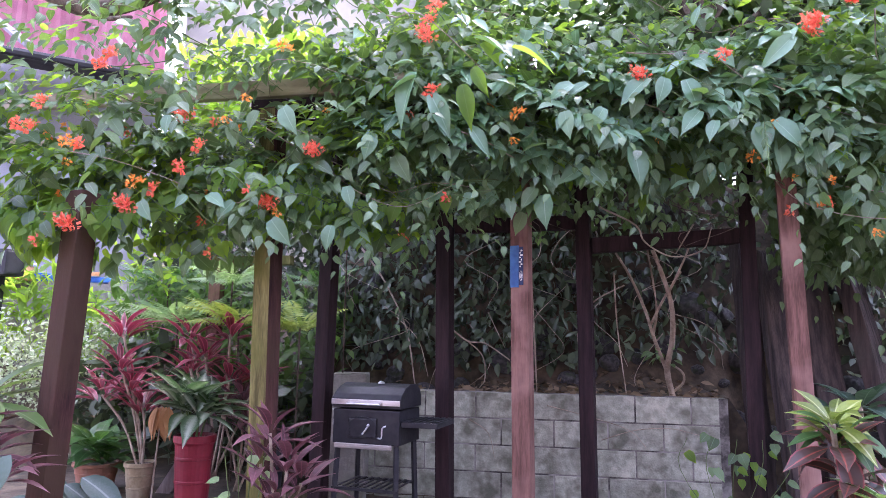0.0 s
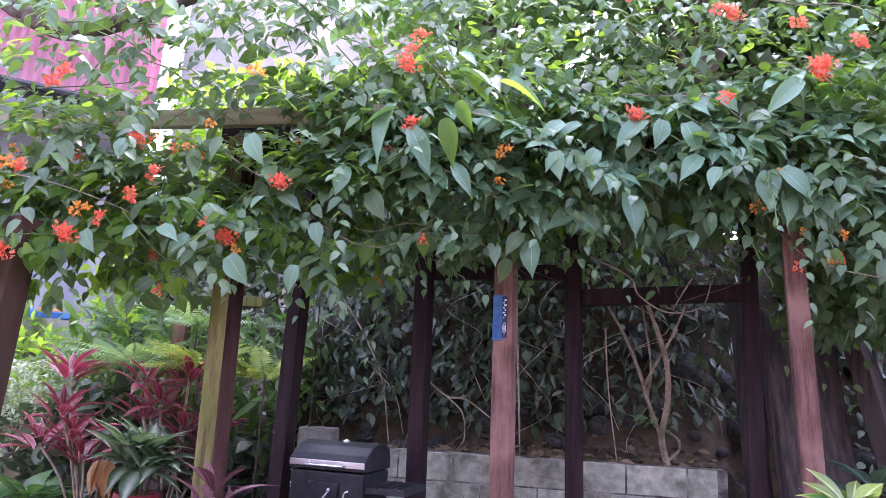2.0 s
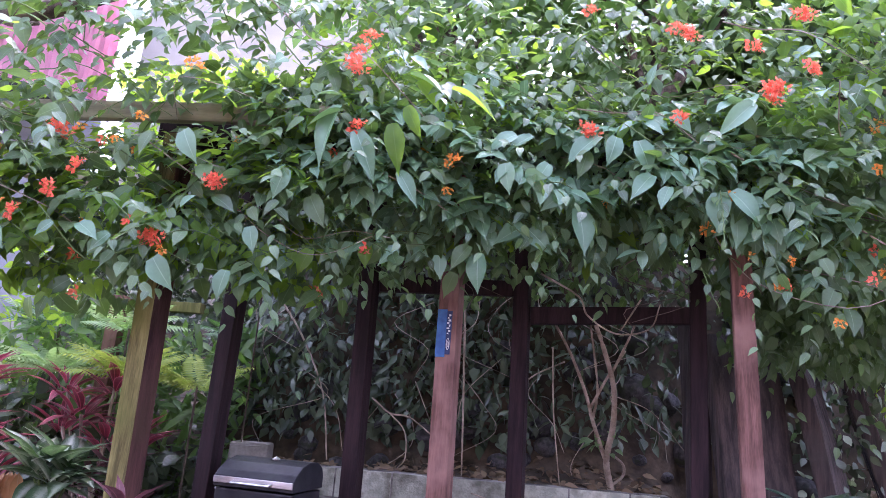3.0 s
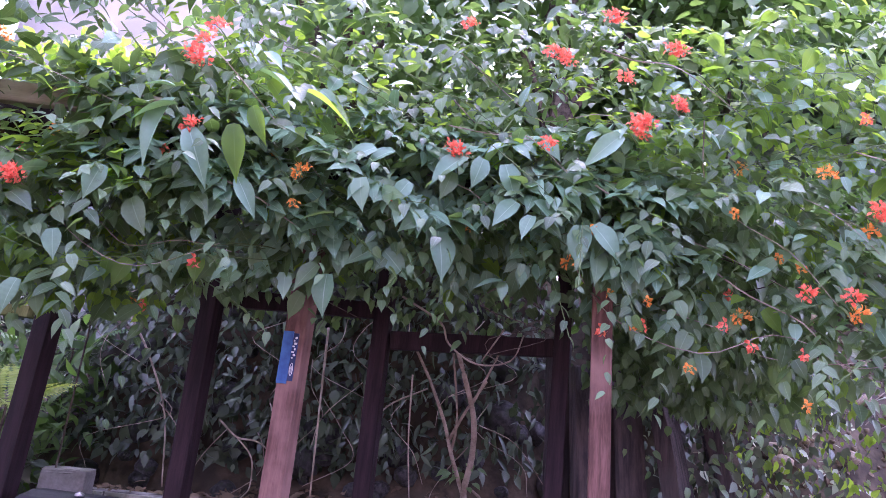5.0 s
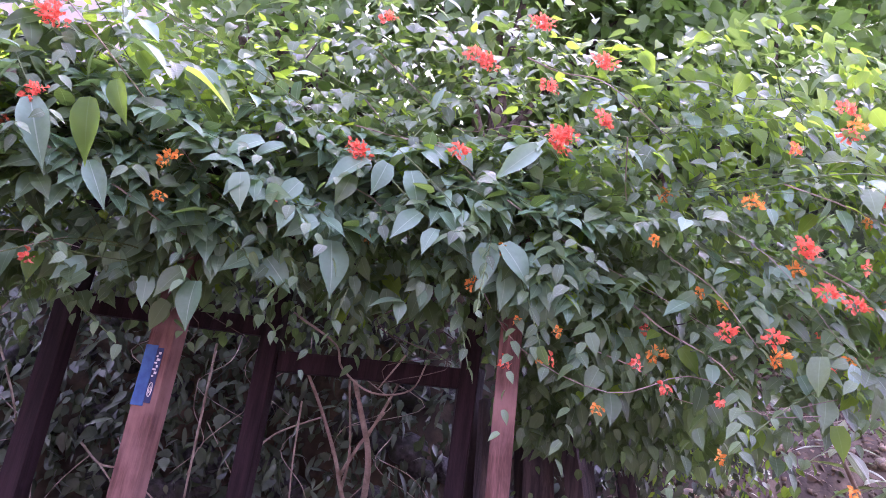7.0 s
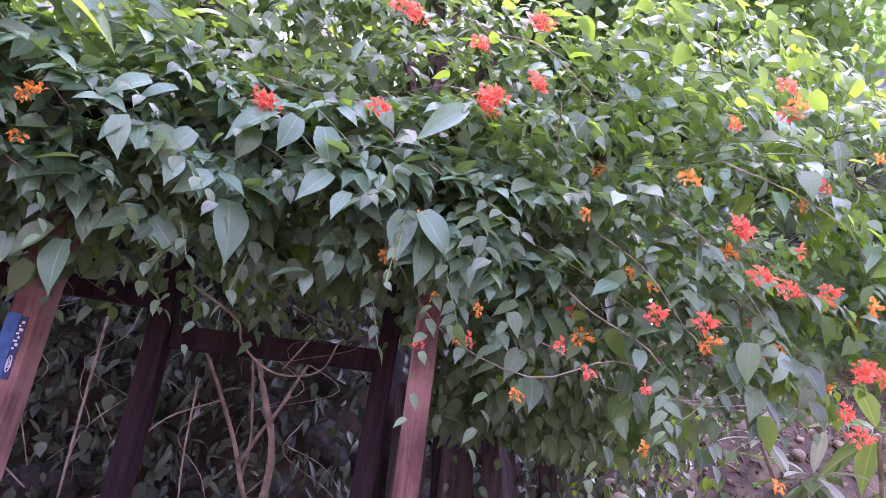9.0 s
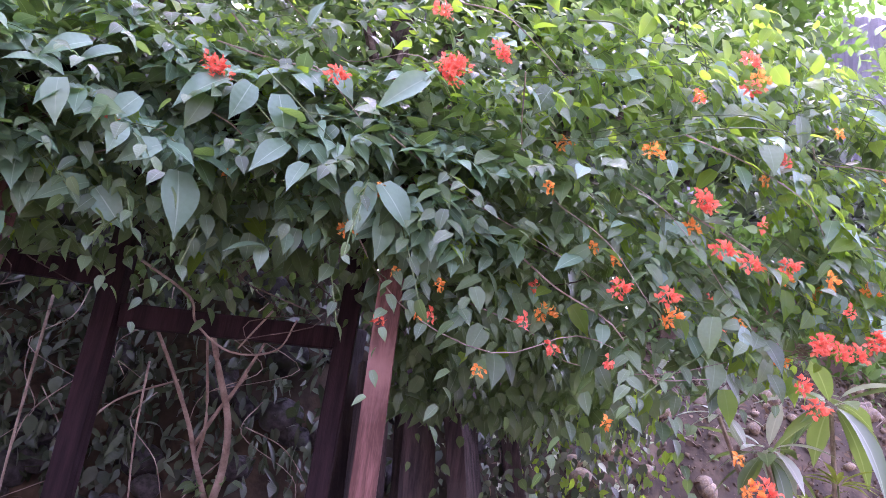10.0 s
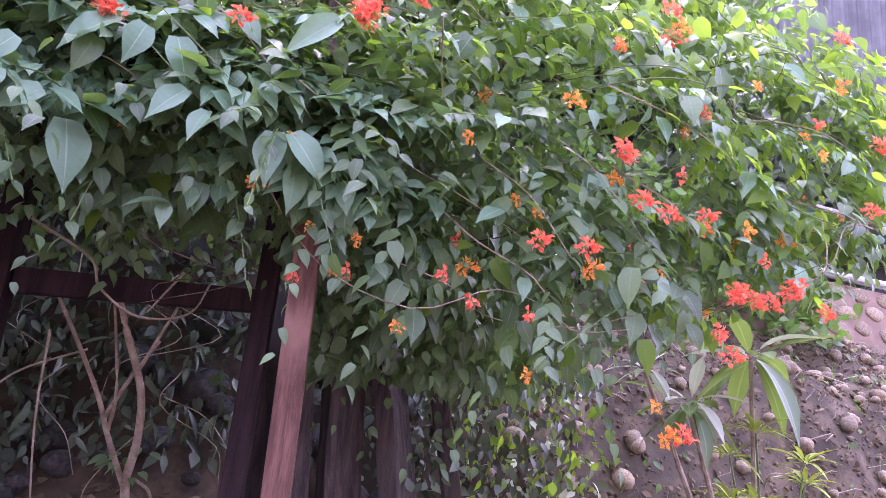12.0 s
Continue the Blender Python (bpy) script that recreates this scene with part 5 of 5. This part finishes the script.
stuff("bank_top_growth", clump(1800, -2.2, 0.4, 6.7, 7.6, 3.0, 4.2), 0.09, 0.2, "shrub", "thick green growth on top of the bank", "shrub")


def frond_mesh(material, pairs=17):
    """One fern frond of length 1 along y: leaflets in two rows on an arching rib."""
    v, f, uv = leaf_shape(0.26, 0.35, 0.0, 0.1, 0.2, 2)
    t = np.repeat(np.linspace(0.06, 0.98, pairs), 2)
    side = np.tile((1.0, -1.0), pairs)
    pos = np.stack([0 * t, t, 0.18 * t - 0.42 * t * t], 1)
    axis = np.stack([side, 0.45 + 0 * t, -0.25 + 0 * t], 1)
    size = 0.03 + 0.2 * np.sin(np.pi * np.clip(t * 0.92 + 0.1, 0, 1)) ** 0.8
    x, y, z = frames(axis, np.tile((0.0, 0.1, 1.0), (2 * pairs, 1)))
    V = pos[:, None] + size[:, None, None] * (v[None, :, :1] * x[:, None] + v[None, :, 1:2] * y[:, None] + v[None, :, 2:] * z[:, None])
    F = f[None] + (np.arange(2 * pairs) * len(v))[:, None, None]
    me = bpy.data.meshes.new("frond")
    me.from_pydata(V.reshape(-1, 3).tolist(), [], F.reshape(-1, 3).tolist())
    me.uv_layers.new().data.foreach_set("uv", np.tile(uv[f.ravel()], (2 * pairs, 1)).ravel())
    me.materials.append(M[material])
    return me


FRONDS = {k: frond_mesh(k) for k in ("fern", "pale_green", "deep")}


def build_fern(x, y, z, n, length, material, label, seed, stem=0.35):
    r = random.Random(seed)
    p = thing("fern", x, y, z, 0, label, "fern")
    part("stem", tube([(0, 0, -stem), (0, 0, 0.03)], 0.008, 6), "vine_bark", p)
    for k in range(n):
        a = k * 2.4 + r.uniform(-0.3, 0.3)
        leaf_object("frond", FRONDS[material], Vector((0.03 * math.cos(a), 0.03 * math.sin(a), 0)), (math.cos(a), math.sin(a) - 0.25, r.uniform(0.25, 0.9)), (-0.3 * math.cos(a), -0.3 * math.sin(a) - 0.35, 1), length * r.uniform(0.75, 1.1), p)
    return p


build_fern(-2.5, 4.88, 1.6, 18, 0.46, "fern", "yellow-green fern with arching fronds", 1, 1.3)
build_fern(-2.0, 4.9, 1.55, 16, 0.42, "fern", "yellow-green fern with arching fronds", 2, 1.3)
build_fern(-3.2, 5.15, 1.6, 16, 0.5, "pale_green", "pale green fern on the bank", 3, 1.0)
build_fern(-2.75, 5.2, 1.95, 15, 0.46, "pale_green", "pale green fern on the bank", 4, 1.2)
build_fern(-3.6, 5.6, 1.95, 13, 0.5, "deep", "dark green fern behind the hedge", 5, 1.2)
build_fern(-2.2, 5.9, 2.0, 12, 0.42, "deep", "dark green fern on the bank", 6, 1.0)

# things behind the hedge
tarp = tagged(mesh_ob("blue_tarp", box((1.15, 0.5, 0.10), (-5.35, 6.6, 2.12), 0.03, turn=Matrix.Rotation(radians(4), 4, "Y")), "tarp"), "folded bright blue tarpaulin lying behind the hedge", "tarpaulin")
part("stripe", box((0.3, 0.02, 0.04), (-5.05, 6.33, 2.17), 0.005), "orange", tarp)
ledge = tagged(mesh_ob("wall_ledge", box((3.6, 0.8, 1.2), (-6.3, 6.75, 1.5), 0.02), "concrete"), "low concrete ledge behind the hedge", "ledge", kind="structure")
crate = tagged(mesh_ob("orange_crate", box((0.7, 0.3, 0.16), (-6.1, 6.25, 2.18), 0.02), "orange"), "orange plastic crate on the ledge", "crate")
part("lid", box((0.72, 0.32, 0.03), (-6.1, 6.25, 2.28), 0.008), "white", crate)
black_box = tagged(mesh_ob("black_box", box((0.35, 0.25, 0.26), (-5.45, 5.6, 2.2), 0.03), "awning"), "black plastic box above the hedge", "box")
part("stand", box((0.08, 0.08, 1.5), (-5.45, 5.6, 1.33), 0.01), "awning", black_box)

# ---- sunny end: stones, plants, stone wall ----
for k in range(250):
    x, y = srng.uniform(2.7, 9.5), srng.uniform(5.35, 7.3)
    r = 0.03 + 0.075 * srng.random() ** 1.6
    ob = new("stone", stone_mesh[k % 5])
    ob.parent = ground
    ob.matrix_basis = pose(x, y - 0.02, ground_z(x, y) + r * 0.3, srng.uniform(-40, 40), srng.uniform(-30, 30), srng.uniform(0, 360)) @ Matrix.Scale(r, 4)
stuff("rubble", (lambda q: (q[0], q[1], np.array((0, -0.4, 1)) + 0.6 * rnd_vec(rng, len(q[0]))))(bank_leaves(2600, 2.4, 9.5, 5.2, 7.3, 0.02)), 0.03, 0.09, "litter", "twigs, dry leaves and gravel on the sunny bank", "litter")
PEBBLE = (np.array(((0, 0, 0.45), (0.5, 0, 0), (0.1, 0.55, 0), (-0.5, 0.1, 0.05), (-0.1, -0.5, 0.0), (0, 0, -0.3))), np.array(((0, 1, 2), (0, 2, 3), (0, 3, 4), (0, 4, 1), (5, 2, 1), (5, 3, 2), (5, 4, 3), (5, 1, 4))), np.zeros((6, 2)))
gp, ga, gn = bank_leaves(9000, 2.3, 9.5, 5.15, 7.3, 0.005)
tagged(scatter("gravel", PEBBLE, gp, rnd_vec(rng, len(gp)), rnd_vec(rng, len(gp)), 0.015 + 0.05 * rng.uniform(0, 1, len(gp)) ** 2.5, "gravel"), "loose gravel and clods on the sunny bank", "gravel")
stuff("weeds", inner_leaves(900, 2.25, 3.4, 5.0, 5.55, 1.2, 2.5), 0.04, 0.11, "ivy", "green weeds hanging over the bank", "weeds")
stuff("weeds", inner_leaves(330, 2.55, 3.5, 4.9, 5.5, 1.25, 2.3), 0.03, 0.1, "young", "pale green weeds hanging over the bank", "weeds")
stuff("weeds", bank_leaves(700, 2.2, 3.9, 5.1, 6.2, 0.16), 0.05, 0.11, "hedge", "pale weeds hanging over the bank", "weeds")
stuff("weeds", bank_leaves(260, 4.0, 8.5, 5.2, 7.0, 0.08), 0.05, 0.1, "shrub", "scattered weeds on the bank", "weeds")
for k in range(22):
    x, y = srng.uniform(5, 8.5), srng.uniform(5.4, 6.6)
    z = ground_z(x, y)
    pts = [(x, y, z), (x + srng.uniform(-0.3, 0.3), y - 0.15, z + 0.12), (x + srng.uniform(-0.5, 0.5), y - 0.2, z + 0.05)]
    tagged(mesh_ob("dry_twig", tube(spline(pts, 4), 0.006, 5), "bark"), "dry grey twig lying on the bank", "twig", "twigs on the bank")

bm = bmesh.new()
for k in range(170):
    x, y = srng.uniform(3.2, 8.8), srng.uniform(5.15, 7.0)
    z = ground_z(x, y) + 0.02
    a, ln = srng.uniform(0, 6.28), srng.uniform(0.1, 0.4)
    tube(wobble([(x, y, z), (x + 0.5 * ln * math.cos(a), y - 0.05, z + 0.05), (x + ln * math.cos(a), y - 0.02, z + ln * math.sin(a) * 0.6)], 0.02, k), 0.004, 4, bm)
tagged(mesh_ob("fallen_twigs", bm, "bark"), "thin dry twigs tangled on the sunny bank", "twigs", kind="stuff")
fra = thing("frangipani", 4.45, 4.85, GZ, 0, "young frangipani with long drooping green leaves", "shrub")
for c, n_l, ln, mt in (((0.0, 0.0, 1.95), 13, 0.5, "frangipani"), ((-0.5, 0.02, 1.58), 11, 0.38, "frangipani"), ((-0.5, 0.0, 1.62), 8, 0.32, "silver"), ((-0.85, 0.0, 1.78), 9, 0.24, "silver"), ((0.02, 0, 1.99), 3, 0.42, "silver")):
    rosette(fra, c, n_l, ln, "long", mt, -0.3 if mt == "silver" else -0.75, 70 + n_l + int(ln * 100), 0.04)
for c in ((0.0, 0.0, 1.95), (-0.5, 0.02, 1.6), (-0.85, 0.0, 1.78)):
    part("stem", tube(spline([(-0.1, 0, 0), (c[0] * 0.5, 0, c[2] * 0.5), c], 5), [0.022 - 0.0008 * i for i in range(11)], 7), "bark", fra)
grass = thing("grassy_plant", 4.6, 4.9, GZ, 0, "bright green narrow-leaved bush below the frangipani", "shrub")
for k in range(9):
    c = (0.36 * math.cos(k * 2.1), 0.12 * math.sin(k * 2.1), 0.9 + 0.14 * (k % 4) + 0.3 * (k == 2))
    part("stem", tube([(0, 0, 0), c], 0.007, 5), "green_stem", grass)
    rosette(grass, c, 13, 0.22, "strap", "fern", 0.1, 90 + k, 0.02)

stone_wall = tagged(mesh_ob("wall_stone", box((9.0, 0.3, 1.6), (9.5, 7.68, 3.2), 0.02), "mortar_pink"), "pinkish rubble-stone retaining wall", "wall", kind="structure")
for r in range(7):
    for k in range(20):
        sx = 5.2 + 0.44 * k + (0.2 if r % 2 else 0) + srng.uniform(-0.05, 0.05)
        ob = new("stone", stone_mesh[(r * 3 + k) % 5])
        ob.parent = stone_wall
        ob.matrix_basis = pose(sx, 7.53, 2.5 + 0.23 * r + srng.uniform(-0.03, 0.03), 0, srng.uniform(-14, 14), 0) @ Matrix.Diagonal((0.20 * srng.uniform(0.65, 1.15), 0.06, 0.125 * srng.uniform(0.75, 1.15), 1))
pipe = tagged(mesh_ob("wall_pipe", tube([(5.2, 7.45, 4.05), (14, 7.45, 4.12)], 0.05, 10), "pipe"), "long grey pipe along the top of the wall", "pipe")
veranda = thing("dark_shed", 10.5, 9.0, 3.9, 0, "low dark open shed above the stone wall", "shed")
part("back", box((9, 0.2, 1.6), (0, 0.6, 0.6), 0.02), "awning", veranda)
part("roof", box((9.5, 1.6, 0.1), (0, 0, 1.45), 0.02), "sheet", veranda)
part("rail", box((9, 0.05, 0.06), (0, -0.6, 0.5), 0.01), "pipe", veranda)


# ---- buildings ----
def corrugated(w, h, pitch, depth):
    bm = bmesh.new()
    n = int(w / pitch * 4)
    lo, hi = [], []
    for i in range(n + 1):
        x = -w / 2 + i * pitch / 4
        y = depth if i % 4 in (1, 2) else 0
        lo.append(bm.verts.new((x, y, 0)))
        hi.append(bm.verts.new((x, y, h)))
    for i in range(n):
        bm.faces.new((lo[i], lo[i + 1], hi[i + 1], hi[i]))
    bmesh.ops.solidify(bm, geom=bm.faces[:], thickness=0.01)
    return bm


pink = thing("pink_building", -8.58, 7.93, 2.0, 37, "building clad in pink corrugated metal sheet", "building")
part("cladding", corrugated(5.2, 5.0, 0.26, 0.05), "pink", pink).matrix_basis = pose(0, 0, 3.75)
part("core", box((5.2, 3, 9.6), (0, 1.7, 3.6), 0.02), "grey_wall", pink, "grey rendered wall")
awn = part("awning", box((5.4, 1.5, 0.07), (0, -0.75, 3.45), 0.02, turn=Matrix.Rotation(radians(14), 4, "X")), "awning", pink, "dark sloping awning")
part("gutter", tube([(-2.7, -1.5, 3.25), (2.7, -1.5, 3.25)], 0.06, 8), "awning", awn)
part("downpipe", tube([(0.1, -0.2, 7.5), (0.1, -0.2, 4.3), (0.8, -1.2, 3.5)], 0.06, 8), "pipe", pink)
pale = thing("pale_building", -5.0, 13.5, 2.0, 0, "pale rendered building far behind the pergola", "building")
part("wall", box((5.6, 3, 8), (0, 0, 4), 0.02), "pale_wall", pale)
part("roof", box((6.0, 3.4, 0.3), (0, 0, 8.1), 0.03), "grey_wall", pale)
grey_shed = thing("metal_building", 12.0, 11.5, 3.9, -18, "building clad in grey corrugated metal", "building")
part("cladding", corrugated(7.0, 8.5, 0.3, 0.05), "sheet", grey_shed)
part("core", box((7.0, 3, 8.5), (0, 1.65, 4.25), 0.02), "grey_wall", grey_shed)
part("awning", box((1.6, 0.6, 0.7), (-1.2, -0.5, 2.9), 0.05), "tarp", grey_shed, "bright blue cover")


# unseen plain walls, added behind the camera to block low sky light
tagged(mesh_ob("wall_house", box((18, 0.25, 6.6), (0.5, -4.6, 3.1), 0.02), "old_wood_pale"), "unseen plain wall added behind the camera to block low sky light", "wall", kind="structure")
tagged(mesh_ob("wall_side", box((0.25, 5.3, 7.4), (3.5, -1.8, 3.5), 0.02), "old_wood"), "unseen dark wall added on the right to block sky light", "wall", kind="structure")

# ---- trees behind ----
def tree(x, y, z, h, crown_r, n, seed, material="shrub", label="broad-leaved tree behind the bank"):
    r = random.Random(seed)
    t = thing("tree", x, y, z, 0, label, "tree")
    part("trunk", tube(wobble(spline([(0, 0, -0.3), (0.1, 0, h * 0.3), (-0.1, 0.1, h * 0.65), (0, 0, h * 0.85)], 4), 0.02, seed), [0.16 - 0.009 * i for i in range(13)], 9), "vine_bark", t)
    centres = []
    for k in range(9):
        a = k * 2.4 + r.uniform(-0.4, 0.4)
        rad = crown_r * r.uniform(0.35, 0.95)
        c = Vector((math.cos(a) * rad, math.sin(a) * rad * 0.7, h * r.uniform(0.35, 1.05)))
        centres.append(c)
        part("limb", tube(spline([(0, 0, h * 0.25 + 0.05 * k), c * 0.5 + Vector((0, 0, h * 0.18)), c], 4), [0.06 - 0.005 * i for i in range(9)], 6), "vine_bark", t)
    g = np.random.default_rng(seed)
    ci = g.integers(0, len(centres), n)
    cs = np.array([tuple(c) for c in centres])[ci]
    p = cs + rnd_vec(g, n) * np.array((0.38, 0.32, 0.3)) * crown_r * 0.75
    scatter("crown", SMALL, p, np.array((0, -0.2, -0.6)) + 0.7 * rnd_vec(g, n), np.array((0, -0.4, 0.8)) + 0.5 * rnd_vec(g, n), g.uniform(0.15, 0.32, n), material, t)
    return t


# the first four crowns are raised past the view to shade the vine
tree(-1.0, 8.2, 3.2, 6.6, 2.2, 4000, 1)
tree(1.7, 8.0, 3.2, 6.8, 2.3, 7600, 2)
tree(4.2, 8.7, 3.2, 6.8, 2.5, 8000, 3)
tree(6.4, 9.6, 3.2, 6.8, 2.4, 7000, 4)
tree(0.0, 11.5, 3.2, 7.2, 2.6, 3990, 5, "ivy", "tall dark tree behind the bank")
tree(4.6, 12.5, 3.2, 9.1, 3.0, 4620, 6, "ivy", "tall dark tree behind the bank")
tree(8.6, 13.0, 3.2, 7.8, 2.4, 2730, 7, "ivy", "tall dark tree behind the bank")
# bough reaching in from a tree on the near side
bough = thing("overhanging_bough", -4.2, 4.2, 4.4, 0, "dark overhanging bough of a tree", "bough")
limb(((-4.9, 4.3, 4.9), (-4.05, 4.2, 4.26), (-3.6, 4.2, 4.02), (-3.3, 4.2, 4.0), (-2.9, 4.2, 4.1), (-2.3, 4.3, 4.4)), 0.11, 0.05, "vine_bark", bough, (-4.2, 4.2, 4.4), "branch")
limb(((-3.6, 4.2, 4.02), (-3.35, 4.1, 3.85), (-3.0, 3.95, 3.75)), 0.035, 0.012, "vine_bark", bough, (-4.2, 4.2, 4.4), "branch")
# unseen leaves added above the view to block sun on the open end
g_bough = np.random.default_rng(77)
sun_block_p = np.stack([g_bough.uniform(-5.5, -1.3, 300), g_bough.uniform(4.2, 6.0, 300), g_bough.uniform(5.2, 6.3, 300)], 1) - np.array((-4.2, 4.2, 4.4))
scatter("crown", SMALL, sun_block_p, np.array((0, -0.3, -0.5)) + 0.6 * rnd_vec(g_bough, 300), np.array((0, -0.2, 1.0)) + 0.4 * rnd_vec(g_bough, 300), g_bough.uniform(0.12, 0.26, 300), "shrub", bough, "unseen leaves added above the bough to block sun")
limb(((-4.9, 4.3, 4.9), (-4.2, 4.6, 5.5), (-3.0, 5.0, 5.8), (-1.8, 5.2, 5.9)), 0.06, 0.02, "vine_bark", bough, (-4.2, 4.2, 4.4), "branch")
